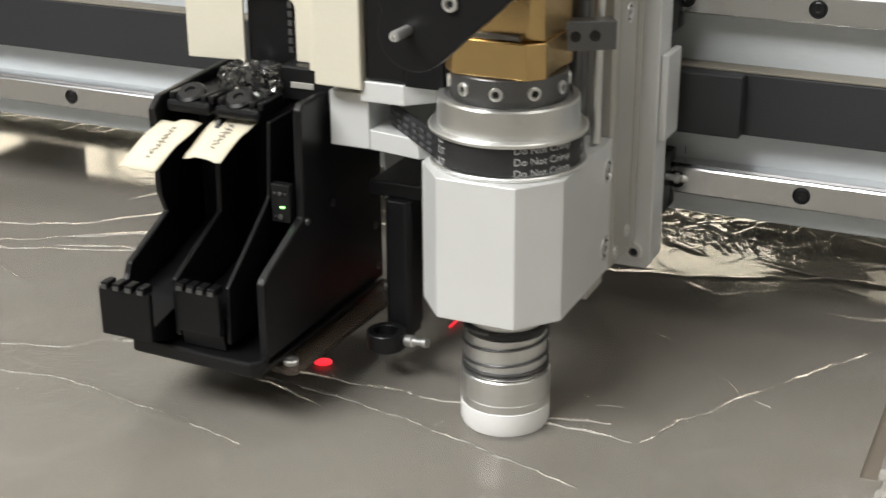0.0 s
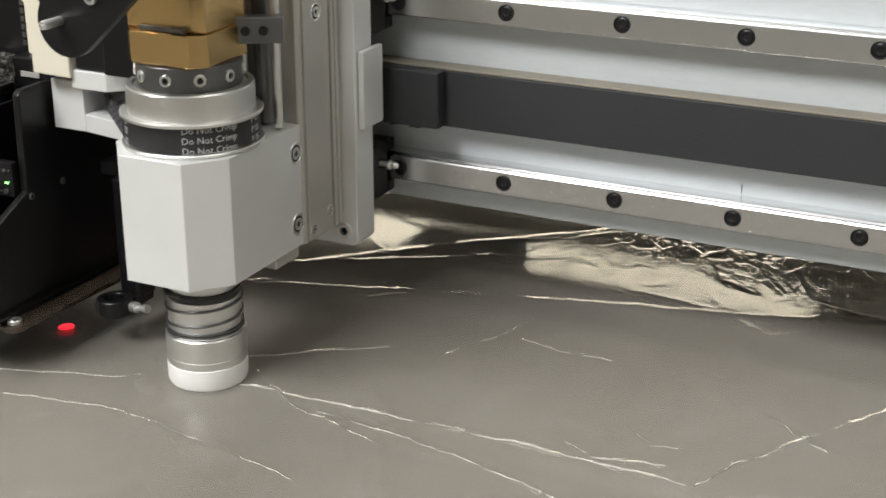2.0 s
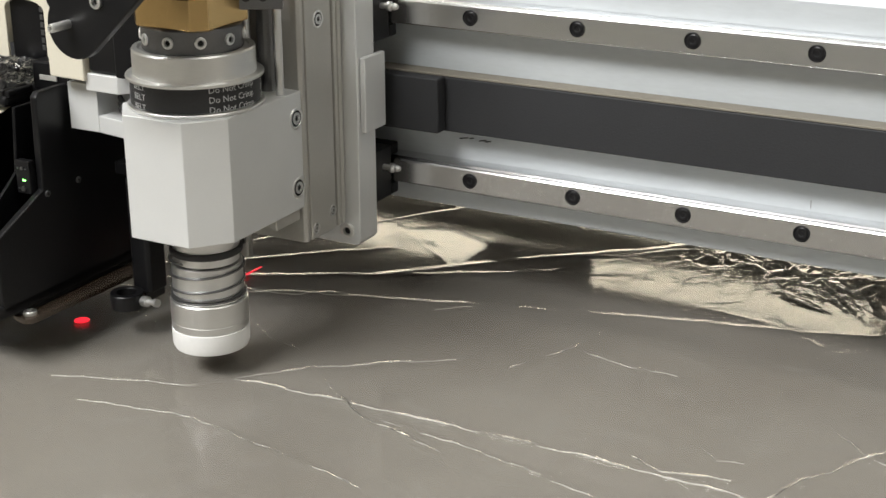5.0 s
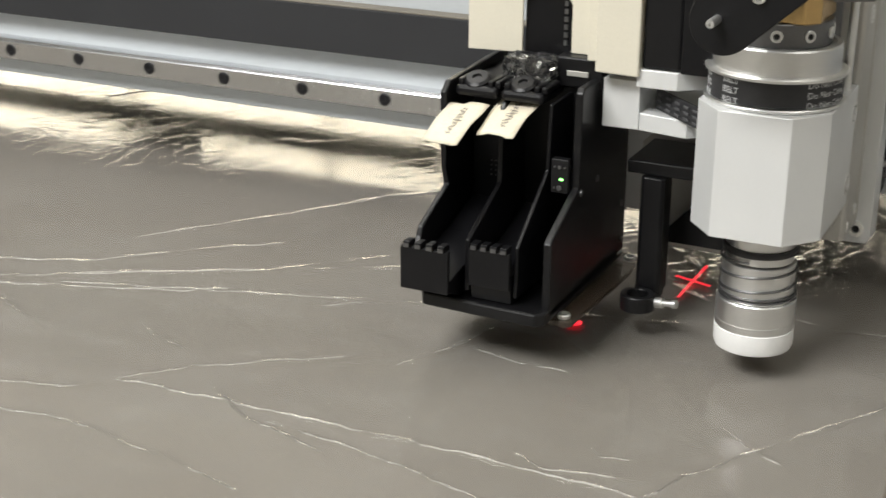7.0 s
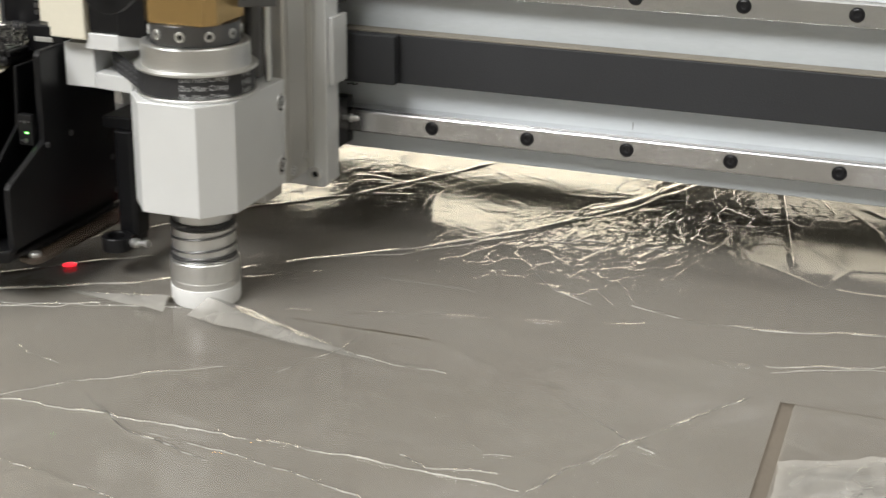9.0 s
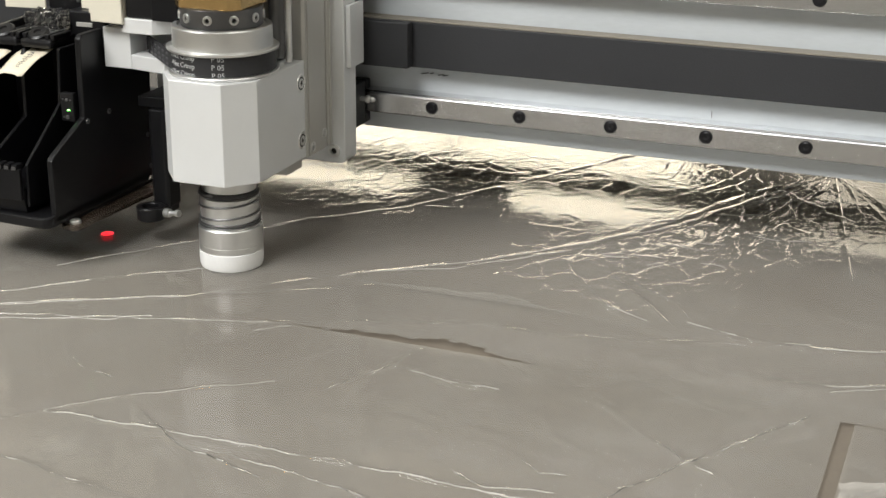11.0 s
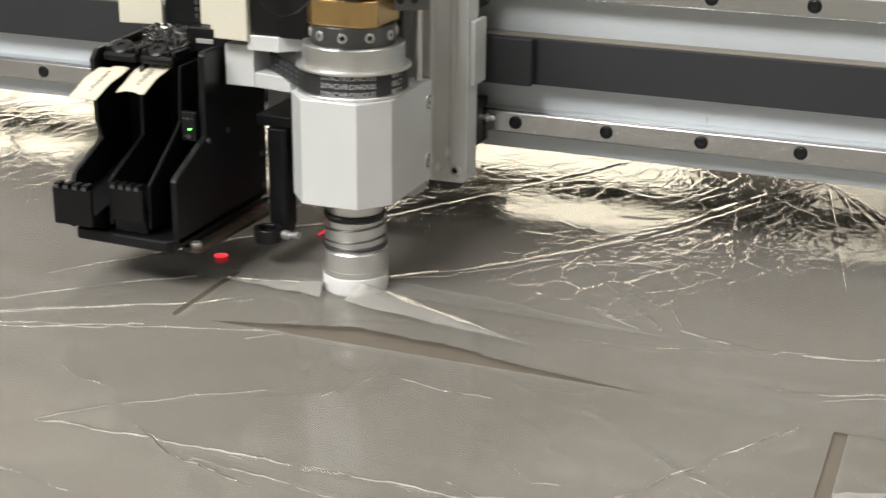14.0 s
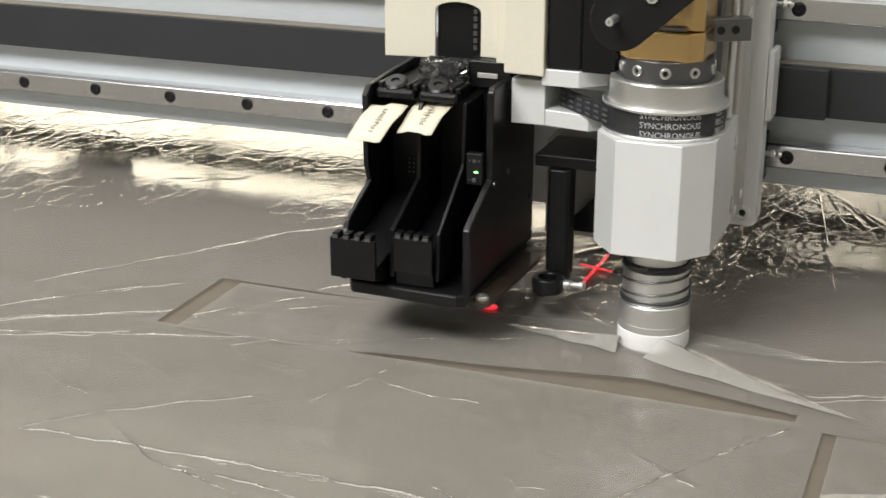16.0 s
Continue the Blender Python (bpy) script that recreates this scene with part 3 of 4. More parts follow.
# ---------------------------------------------------------------- the marking head with two cartridge bays
def print_head():
    p = thing("print_head", "black marking print head with two open cartridge bays", "print head")
    side = [(0.058, 0.031), (0.058, 0.108), (0.03, 0.137), (-0.013, 0.1375), (-0.0155, 0.135), (-0.0168, 0.087), (-0.0495, 0.0715), (-0.052, 0.069), (-0.052, 0.032), (-0.0505, 0.0305)]
    part("side_plate", prism(side, -0.0925, -0.0885, "x", 0.0008), BLACK, p, "black side plate")
    left = [(0.058, 0.031), (0.058, 0.137), (-0.0152, 0.1339), (-0.0212, 0.1289), (-0.0204, 0.0896), (-0.0159, 0.0795), (-0.0465, 0.0658), (-0.0487, 0.0606), (-0.058, 0.05), (-0.052, 0.033)]
    part("side_plate", prism(left, -0.1628, -0.1595, "x", 0.0008), BLACK, p, "black side plate")
    mid = [(0.05, 0.04), (0.05, 0.126), (-0.014, 0.126), (-0.017, 0.122), (-0.0185, 0.085), (-0.0565, 0.0665), (-0.0565, 0.04)]
    part("divider", prism(mid, -0.1318, -0.1292, "x", 0.0006), BLACK_SOFT, p)
    mid2 = [(0.05, 0.04), (0.05, 0.128), (-0.015, 0.128), (-0.018, 0.095), (-0.055, 0.066), (-0.056, 0.04)]
    part("divider", prism(mid2, -0.106, -0.104, "x", 0.0006), BLACK_SOFT, p)
    part("back_wall", boxed(-0.1592, -0.0928, 0.012, 0.058, 0.036, 0.131, 0.0008), BLACK_SOFT, p)
    base = [(-0.1595, -0.048), (-0.154, -0.058), (-0.0925, -0.0605), (-0.0885, -0.0565), (-0.0885, 0.05), (-0.1595, 0.05)]
    part("base_plate", prism(base, 0.0285, 0.0355, "z", 0.0012), BLACK, p, "thick black base plate")
    part("lower_disc", barrel(0.017, 0.0235, 0.0282, 0.0006, 40, -0.1455, -0.028), BLACK, p, "black round disc under the base")
    # sloping floors of the bays and their toothed fronts
    for x0, x1, top, front, low in ((-0.1605, -0.1345, 0.0635, -0.07, 0.0412), (-0.1285, -0.1065, 0.064, -0.06, 0.0445)):
        floor = [(0.012, 0.036), (0.012, 0.066), (-0.02, 0.056), (front + 0.003, low + 0.006), (front + 0.003, low), (-0.055, 0.036)]
        part("bay_floor", prism(floor, max(x0, -0.1592), x1 - 0.0005, "x", 0.0005), BLACK_SOFT, p)
        bm = boxed(x0, x1, front, front + 0.0028, low, top, 0.0006)
        for k in range(4):
            cx = x0 + (k + 0.6) * (x1 - x0) / 4.2
            box(bm, cx - 0.0019, cx + 0.0019, front - 0.0006, front + 0.006, top - 0.0008, top + 0.0028, 0.0005)
        part("toothed_front", bm, BLACK_SOFT, p, "black toothed front wall")
        for k in range(4):
            cx = x0 + (k + 0.6) * (x1 - x0) / 4.2
            part("tooth_tip", boxed(cx - 0.0014, cx + 0.0014, front - 0.0011, front - 0.0007, top - 0.0002, top + 0.0018, 0), DARK_STEEL, p)
        # contact pads on the sloping floor
        for i in range(4):
            for j in range(2):
                part("contact", boxed(x0 + 0.012 + j * 0.0026, x0 + 0.0128 + j * 0.0026, 0.0112, 0.0119, 0.078 + i * 0.0026, 0.0787 + i * 0.0026, 0), DARK_STEEL, p)
    # latch bodies at the bay tops
    for cx in (-0.1455, -0.1205):
        bm = boxed(cx - 0.0115, cx + 0.0115, -0.016, 0.0115, 0.1268, 0.1325, 0.002)
        lat = part("latch", bm, BLACK_SOFT, p, "glossy black cartridge latch")
        bm = turned([(0, 0), (0.006, 0), (0.0068, 0.001), (0.0068, 0.0035), (0.0055, 0.0045), (0.0025, 0.0045), (0.002, 0.0035), (0, 0.0035)], 28)
        moved(bm, pose(cx - 0.002, -0.008, 0.132, 25, 0, 0))
        part("latch_wheel", bm, BLACK, lat, smooth=True)
        for dx in (-0.0105, 0.0055, 0.0095):
            part("latch_clip", boxed(cx + dx, cx + dx + 0.003, -0.014, 0.004, 0.132, 0.1355, 0.0008), BLACK_SOFT, lat)
    # little circuit box with a green light
    bx = part("circuit_box", boxed(-0.1018, -0.0928, -0.021, -0.0165, 0.085, 0.1025, 0.0005), BLACK, p, "small circuit box with a green light")
    part("led", boxed(-0.0972, -0.0952, -0.0216, -0.0211, 0.0919, 0.0928, 0.0002), LED, bx, "glowing green light")
    for x, z, r in ((-0.0972, 0.0985, 0.0011), (-0.0972, 0.0878, 0.0016), (-0.0998, 0.0986, 0.0006), (-0.0945, 0.0986, 0.0006), (-0.0998, 0.0878, 0.0006)):
        part("button", barrel(r * 0.85, 0, 0.0008, 0.0002, 14), DARK_STEEL, bx).matrix_basis = pose(x, -0.021, z, 90, 0, 0)
    for y, z in ((0.009, 0.0855), (-0.0142, 0.0845), (0.05, 0.06), (0.052, 0.0385)):
        socket_screw("screw", p, pose(-0.0884, y, z, 0, 0, 90), 0.0017, 0.001, DARK_STEEL)
    # clear guard strip under the side, held by two screws
    strip = [(-0.0935, -0.0415), (-0.084, -0.0435), (-0.0808, -0.0405), (-0.0772, 0.04), (-0.081, 0.0625), (-0.0935, 0.064)]
    gd = part("clear_guard", prism(strip, 0.0235, 0.0265, "z", 0.0004), GUARD, p, "clear plastic guard strip")
    for x, y in ((-0.0862, -0.037), (-0.0825, 0.054)):
        socket_screw("guard_screw", gd, pose(x, y, 0.0266, -90, 0, 0), 0.0035, 0.0022)
    part("guard_spacer", boxed(-0.0924, -0.0895, -0.04, 0.06, 0.0267, 0.0284, 0.0002), BLACK, p)
    # upper works behind the cream cover
    part("ribbon_duct", boxed(-0.134, -0.1, 0.019, 0.045, 0.131, 0.26, 0.0008), BLACK_SOFT, p, "black ribbon duct")
    part("upper_block", boxed(-0.112, -0.0875, 0.008, 0.055, 0.1315, 0.1468, 0.001), BLACK, p)
    part("upper_flag", boxed(-0.106, -0.0945, 0.0068, 0.0076, 0.1375, 0.1402, 0.0002), ALU_PLATE, p)
    for k in range(7):
        part("duct_slot", boxed(-0.1125, -0.1105, 0.018, 0.0188, 0.15 + k * 0.004, 0.1525 + k * 0.004, 0), DARK_STEEL, p)
    return p


def crumple(x0, x1, y0, y1, z0, z1, cells, amount):
    """A crumpled box skin."""
    bm = boxed(x0, x1, y0, y1, z0, z1, 0)
    bmesh.ops.subdivide_edges(bm, edges=bm.edges[:], cuts=cells, use_grid_fill=True)
    for v in bm.verts:
        v.co += noise.noise_vector(v.co * 260) * amount + noise.noise_vector(v.co * 700) * amount * 0.5
    return bm


def head_extras():
    w = thing("plastic_wrap", "crumpled clear plastic wrap on the print head", "plastic wrap")
    part("wrap", crumple(-0.136, -0.112, -0.004, 0.014, 0.131, 0.1455, 7, 0.0022), CLEAR, w)
    c = thing("cream_cover", "cream painted sheet metal cover with a rounded slot", "machine cover")
    out = [(-0.1643, 0.1436), (-0.134, 0.1446), (-0.134, 0.17)]
    for k in range(9):
        q = radians(180 - 22.5 * k)
        out.append((-0.1207 + 0.0133 * math.cos(q), 0.1712 + 0.005 * math.sin(q)))
    out += [(-0.1074, 0.17), (-0.1074, 0.147), (-0.0945, 0.147), (-0.0945, 0.26), (-0.1643, 0.26)]
    part("front_sheet", prism(out, 0.0155, 0.017, "y", 0.0004), CREAM, c)
    part("cover_wing", prism([(-0.0869, 0.1442), (-0.0647, 0.1437), (-0.0647, 0.26), (-0.0869, 0.26)], -0.0055, 0.03, "y", 0.0008), CREAM, c, "cream cover wing")
    part("cover_step", boxed(-0.0945, -0.0871, 0.004, 0.03, 0.147, 0.26, 0.0006), CREAM, c)
    part("cover_return", boxed(-0.1643, -0.1628, 0.0172, 0.05, 0.1436, 0.26, 0.0003), CREAM, c)
    rng = random.Random(4)
    for k, (cx, cz, cy) in enumerate(((-0.1475, 0.1243, -0.018), (-0.1245, 0.1268, -0.003))):
        tag = thing("paper_tag", "torn cream paper tag with pen writing", "paper tag", group="paper tags on the print head")
        n, m = 12, 6
        bm = bmesh.new()
        grid = []
        for i in range(n + 1):
            u = i / n
            row = []
            for j in range(m + 1):
                s = j / m - 0.5
                jag = (rng.random() - 0.5) * 0.0014 if i in (0, n) else 0
                x = cx + s * 0.0228 * (1 - 0.1 * u) + (-0.0015) * u + (rng.random() - 0.5) * 0.0002
                y = cy - 0.0335 * u - s * 0.002
                z = cz - 0.0125 * u + 0.0012 * math.sin(u * 2.6) + s * 0.0014 + jag + 0.0004 * math.sin(u * 9 + s * 5)
                row.append(bm.verts.new((x, y, z)))
            grid.append(row)
        for i in range(n):
            for j in range(m):
                bm.faces.new((grid[i][j], grid[i + 1][j], grid[i + 1][j + 1], grid[i][j + 1]))
        sheet = part("tag_sheet", bm, PAPER, tag, smooth=True)
        mod = sheet.modifiers.new("thickness", "SOLIDIFY")
        mod.thickness = 0.0003
        # strokes of unreadable writing
        for q in range(9):
            u = 0.2 + q * 0.075
            bm = boxed(-0.0016 - rng.random() * 0.0012, 0.0012 + rng.random() * 0.0014, -0.00015, 0.00015, 0, 0.0002, 0)
            box(bm, -0.0006, -0.0003, -0.001, 0.0009, 0, 0.0002, 0)
            box(bm, 0.0005, 0.0008, -0.0004, 0.0011, 0, 0.0002, 0)
            base = Vector((cx + 0.0005, cy - 0.0335 * u, cz - 0.0125 * u + 0.0012 * math.sin(u * 2.6) + 0.0004))
            moved(bm, Matrix.Translation(base) @ pose(0, 0, 0, 20, 0, 0) @ pose(0, 0, 0, 0, 0, rng.uniform(-35, 35)))
            part("pen_stroke", bm, INK, tag)
        yield tag
    yield w
    yield c


# ---------------------------------------------------------------- the film
# creases: height, half width, then the line's points
CREASES = [
    (0.0011, 0.0016, ((-0.067, -0.1357), (-0.03, -0.1335), (0.0054, -0.1323), (0.04, -0.131), (0.0746, -0.1302), (0.118, -0.129), (0.17, -0.1305), (0.203, -0.1305))),
    (0.0010, 0.0014, ((0.203, -0.1305), (0.216, -0.1018), (0.2455, -0.0531), (0.2807, 0.0019))),
    (0.0009, 0.0013, ((-0.0247, -0.1161), (-0.01, -0.127), (0.006, -0.1382), (0.022, -0.145), (0.0422, -0.1495), (0.065, -0.156))),
    (0.0007, 0.0011, ((0.045, -0.1165), (0.0535, -0.128), (0.064, -0.1375))),
    (0.0006, 0.0016, ((-0.067, -0.1357), (-0.04, -0.108), (0.0, -0.078), (0.025, -0.062))),
    (0.0005, 0.0022, ((-0.15, -0.175), (-0.1, -0.158), (-0.075, -0.15), (-0.067, -0.1357))),
    (0.0008, 0.0013, ((-0.36, -0.12), (-0.2097, -0.0548), (-0.1, 0.008), (-0.0062, 0.0624), (0.02, 0.082))),
    (0.0007, 0.0013, ((-0.1736, -0.0464), (-0.06, -0.01), (-0.005, 0.0075), (0.1, 0.038), (0.1762, 0.057), (0.27, 0.09))),
    (0.0007, 0.0014, ((-0.1788, 0.0347), (-0.12, 0.11), (-0.068, 0.1833))),
    (0.0007, 0.0026, ((-0.1698, -0.0284), (-0.0771, 0.0203), (-0.01, 0.086), (0.0609, 0.1451), (0.11, 0.2), (0.156, 0.2555), (0.2086, 0.3654), (0.235, 0.41))),
    (0.0005, 0.003, ((0.12, 0.235), (0.17, 0.29), (0.2, 0.33), (0.2377, 0.4154))),
    (0.0008, 0.0015, ((-0.0934, 0.1547), (-0.0251, 0.2229), (0.03, 0.31), (0.088, 0.4152))),
    (0.0005, 0.0024, ((0.2377, 0.4154), (0.258, 0.3), (0.2768, 0.1901))),
    (0.0005, 0.0022, ((0.2377, 0.4154), (0.29, 0.34), (0.33, 0.3))),
    (0.0005, 0.002, ((0.2377, 0.4154), (0.225, 0.37), (0.205, 0.34), (0.18, 0.31))),
    (0.0007, 0.0025, ((0.198, 0.094), (0.23, 0.083), (0.27, 0.083), (0.33, 0.1), (0.42, 0.125))),
    (0.0006, 0.0025, ((0.12, 0.17), (0.165, 0.12), (0.19, 0.088))),
    (0.0006, 0.0016, ((0.0247, -0.1407), (0.08, -0.147), (0.1219, -0.1563), (0.1988, -0.1775))),
    (0.0006, 0.0022, ((0.214, -0.052), (0.232, -0.068), (0.25, -0.078))),
    (0.0007, 0.0018, ((0.14, -0.118), (0.155, -0.126), (0.175, -0.122), (0.19, -0.118))),
    (0.0004, 0.0016, ((0.2, 0.01), (0.19, 0.03), (0.175, 0.045))),
    (0.0005, 0.0025, ((0.05, -0.06), (0.07, -0.02), (0.075, 0.01))),
    (0.0006, 0.002, ((0.23, 0.036), (0.27, 0.034), (0.33, 0.055), (0.4, 0.085))),
    (0.0005, 0.003, ((-0.25, -0.03), (-0.2, -0.075), (-0.14, -0.1))),
    (0.0003, 0.0025, ((0.1, 0.02), (0.13, -0.005), (0.16, -0.02), (0.2, -0.03))),
    (0.0006, 0.0016, ((-0.02, -0.0094), (0.0, 0.0075))),
    (0.0006, 0.0013, ((0.115, -0.155), (0.118, -0.1475), (0.121, -0.142))),
    (0.0007, 0.0016, ((-0.28, -0.09), (-0.156, -0.047), (-0.103, -0.027), (-0.079, -0.011))),
    (0.0007, 0.0018, ((-0.26, -0.045), (-0.181, -0.014), (-0.134, 0.031), (-0.09, 0.067))),
    (0.0007, 0.003, ((-0.001, 0.096), (0.047, 0.123), (0.101, 0.179), (0.153, 0.267), (0.191, 0.351), (0.225, 0.405))),
    (0.0006, 0.003, ((0.132, 0.124), (0.15, 0.1), (0.179, 0.086))),
    (0.0006, 0.003, ((0.15, 0.147), (0.17, 0.13), (0.188, 0.119), (0.199, 0.096))),
    (0.0005, 0.0022, ((0.284, 0.032), (0.31, 0.045), (0.38, 0.07))),
    (0.0004, 0.003, ((0.072, -0.022), (0.1, -0.03), (0.133, -0.029))),
    (0.0004, 0.003, ((-0.098, -0.071), (-0.08, -0.085), (-0.054, -0.09))),
    (0.0004, 0.003, ((0.16, -0.09), (0.175, -0.105), (0.19, -0.1))),
    (0.0005, 0.0025, ((-0.12, -0.19), (-0.06, -0.18), (0.0, -0.19), (0.05, -0.2))),
]

# folds that run out from the pinched point at the back
for tip in ((0.214, 0.3), (0.196, 0.285), (0.262, 0.35), (0.292, 0.3), (0.335, 0.25), (0.222, 0.335)):
    CREASES.append((0.0004, 0.0014, ((0.2377, 0.4154), ((0.2377 + tip[0]) / 2 + 0.004, (0.4154 + tip[1]) / 2 - 0.003), tip)))


def wandering_fold(rng, x, y, heading, count, step, height, half):
    pts = [(x, y)]
    for _ in range(count):
        heading += rng.uniform(-0.55, 0.55)
        x, y = x + step * math.cos(heading), y + step * math.sin(heading)
        pts.append((x, y))
    CREASES.append((height, half, tuple(pts)))


fold_rng = random.Random(21)
for _ in range(46):      # crackled film behind the beam
    wandering_fold(fold_rng, fold_rng.uniform(-0.46, 0.2), fold_rng.uniform(0.22, 0.46), fold_rng.uniform(-0.5, 0.9), fold_rng.randint(2, 4), fold_rng.uniform(0.008, 0.016), fold_rng.uniform(0.0004, 0.0007), 0.0011)
for _ in range(16):      # crumpled patch beside the pinched point
    wandering_fold(fold_rng, fold_rng.uniform(0.11, 0.22), fold_rng.uniform(0.15, 0.29), fold_rng.uniform(-0.2, 0.8), fold_rng.randint(2, 3), fold_rng.uniform(0.009, 0.016), fold_rng.uniform(0.00035, 0.0006), 0.0014)
for _ in range(30):      # faint creases in the flat film
    wandering_fold(fold_rng, fold_rng.uniform(-0.2, 0.32), fold_rng.uniform(-0.17, 0.12), fold_rng.uniform(-0.9, 0.5), fold_rng.randint(2, 4), fold_rng.uniform(0.009, 0.022), fold_rng.uniform(0.00018, 0.0003), 0.0019)


def fold_calm(line):
    """Folds far back run straighter than those in the flat film."""
    return 0.1 if max(p[1] for p in line) > 0.12 else 1.0


def cells(X, Y, size, seed, tilt=0.0):
    """Crumpled facets of a jittered cell pattern: distance to the facet's edge (0 at the crease) and the facet's own slope."""
    def chance(i, j, k):
        v = np.sin(i * 127.1 + j * 311.7 + (seed + k) * 74.7) * 43758.5453
        return v - np.floor(v)
    U, V = X / size, Y / size
    I, J = np.floor(U), np.floor(V)
    near, second, lean = np.full_like(X, 9.0), np.full_like(X, 9.0), np.zeros_like(X)
    for di in (-1, 0, 1):
        for dj in (-1, 0, 1):
            ci, cj = I + di, J + dj
            du, dv = U - ci - chance(ci, cj, 0), V - cj - chance(ci, cj, 1)
            d = np.hypot(du, dv)
            own = (chance(ci, cj, 2) - 0.5) * du + (chance(ci, cj, 3) - 0.5) * dv
            closer = d < near
            second = np.where(closer, near, np.minimum(second, d))
            lean = np.where(closer, own, lean)
            near = np.where(closer, d, near)
    return (second - near) * size, lean * size * tilt


def swell(X, Y, count, low, high, seed):
    """Sum of long random waves, about -1 to 1."""
    rng = np.random.RandomState(seed)
    H = np.zeros_like(X)
    for _ in range(count):
        a, f, p = rng.uniform(0, math.pi), rng.uniform(low, high), rng.uniform(0, 6.28)
        H += np.sin(f * (np.cos(a) * X + np.sin(a) * Y) + p)
    return H / math.sqrt(count)


def blot(X, Y, cx, cy, rx, ry, turn=0.0):
    u = math.cos(turn) * (X - cx) + math.sin(turn) * (Y - cy)
    v = -math.sin(turn) * (X - cx) + math.cos(turn) * (Y - cy)
    return np.exp(-((u / rx) ** 2 + (v / ry) ** 2) ** 1.5)


def crumpling(X, Y):
    """How crumpled the film is, 0 to 1: beside the pinched point, along the back, and at the near corner."""
    a = blot(X, Y, 0.16, 0.2, 0.13, 0.055, 0.75) + 0.3 * blot(X, Y, 0.19, 0.12, 0.07, 0.035, 0.4) + 0.4 * np.clip((Y - 0.27) / 0.07, 0, 1)
    a = a + 0.35 * blot(X, Y, -0.03, 0.24, 0.09, 0.05) + 0.4 * blot(X, Y, -0.04, -0.19, 0.05, 0.035) + 0.35 * blot(X, Y, -0.3, 0.2, 0.12, 0.06)
    return np.clip(a, 0, 1)


def film_height(X, Y):
    """Relief of the film: long waves, crumpled facets where it is crushed, thin cell creases, and the folds."""
    calm = crumpling(X, Y)
    H = 0.00011 * swell(X, Y, 6, 9, 26, 3) + 0.00002 * swell(X, Y, 7, 40, 90, 5)
    bend_x, bend_y = 0.006 * swell(X, Y, 5, 30, 80, 8), 0.006 * swell(X, Y, 5, 30, 80, 9)
    for size, tilt, deep, seed in ((0.036, 0.01, 0.0002, 2), (0.015, 0.026, 0.00013, 5), (0.008, 0.026, 0.00007, 7)):
        edge, lean = cells(X + bend_x, 0.6 * Y + bend_y, size, seed, tilt)
        H = H + calm * (lean + deep * np.exp(-edge / (0.085 * size)))
    # long facets in the taut film, with faint creases where they meet
    edge, _ = cells(X * 0.55 + bend_x, Y + 0.35 * X + bend_y, 0.055, 11)
    gate = np.clip(swell(X, Y, 6, 20, 45, 12), 0, 1)
    H = H + 0.00016 * gate * np.exp(-(edge / 0.002) ** 2)
    flat, xs, ys = H.ravel(), X.ravel(), Y.ravel()
    for height, half, line in CREASES:
        wide = 3.2 * half + 0.002
        px, py = [p[0] for p in line], [p[1] for p in line]
        ids = np.nonzero((xs > min(px) - wide) & (xs < max(px) + wide) & (ys > min(py) - wide) & (ys < max(py) + wide))[0]
        if not len(ids):
            continue
        x, y = xs[ids], ys[ids]
        best, along = np.full_like(x, 1e9), np.zeros_like(x)
        calm = fold_calm(line)
        run = 0.0
        for (ax, ay), (bx, by) in zip(line, line[1:]):
            dx, dy = bx - ax, by - ay
            L = math.hypot(dx, dy)
            t = np.clip(((x - ax) * dx + (y - ay) * dy) / (L * L), 0, 1)
            wob = calm * 0.0005 * np.sin((run + t * L) * 190 + height * 9e3) + calm * 0.0003 * np.sin((run + t * L) * 520)
            d = np.hypot(x - ax - t * dx, y - ay - t * dy)
            side = ((x - ax) * dy - (y - ay) * dx) / L
            d = np.where((t > 0) & (t < 1), np.abs(side + wob), d)
            nearer = d < best
            best = np.where(nearer, d, best)
            along = np.where(nearer, run + t * L, along)
            run += L
        vary = 0.65 + 0.35 * np.sin(along * 140 + height * 5e3)
        fade = np.clip(np.minimum(along, run - along) / 0.012, 0.15, 1)
        flat[ids] += height * vary * fade * np.exp(-(best / half) ** 2)
    return flat.reshape(X.shape) + 0.0006


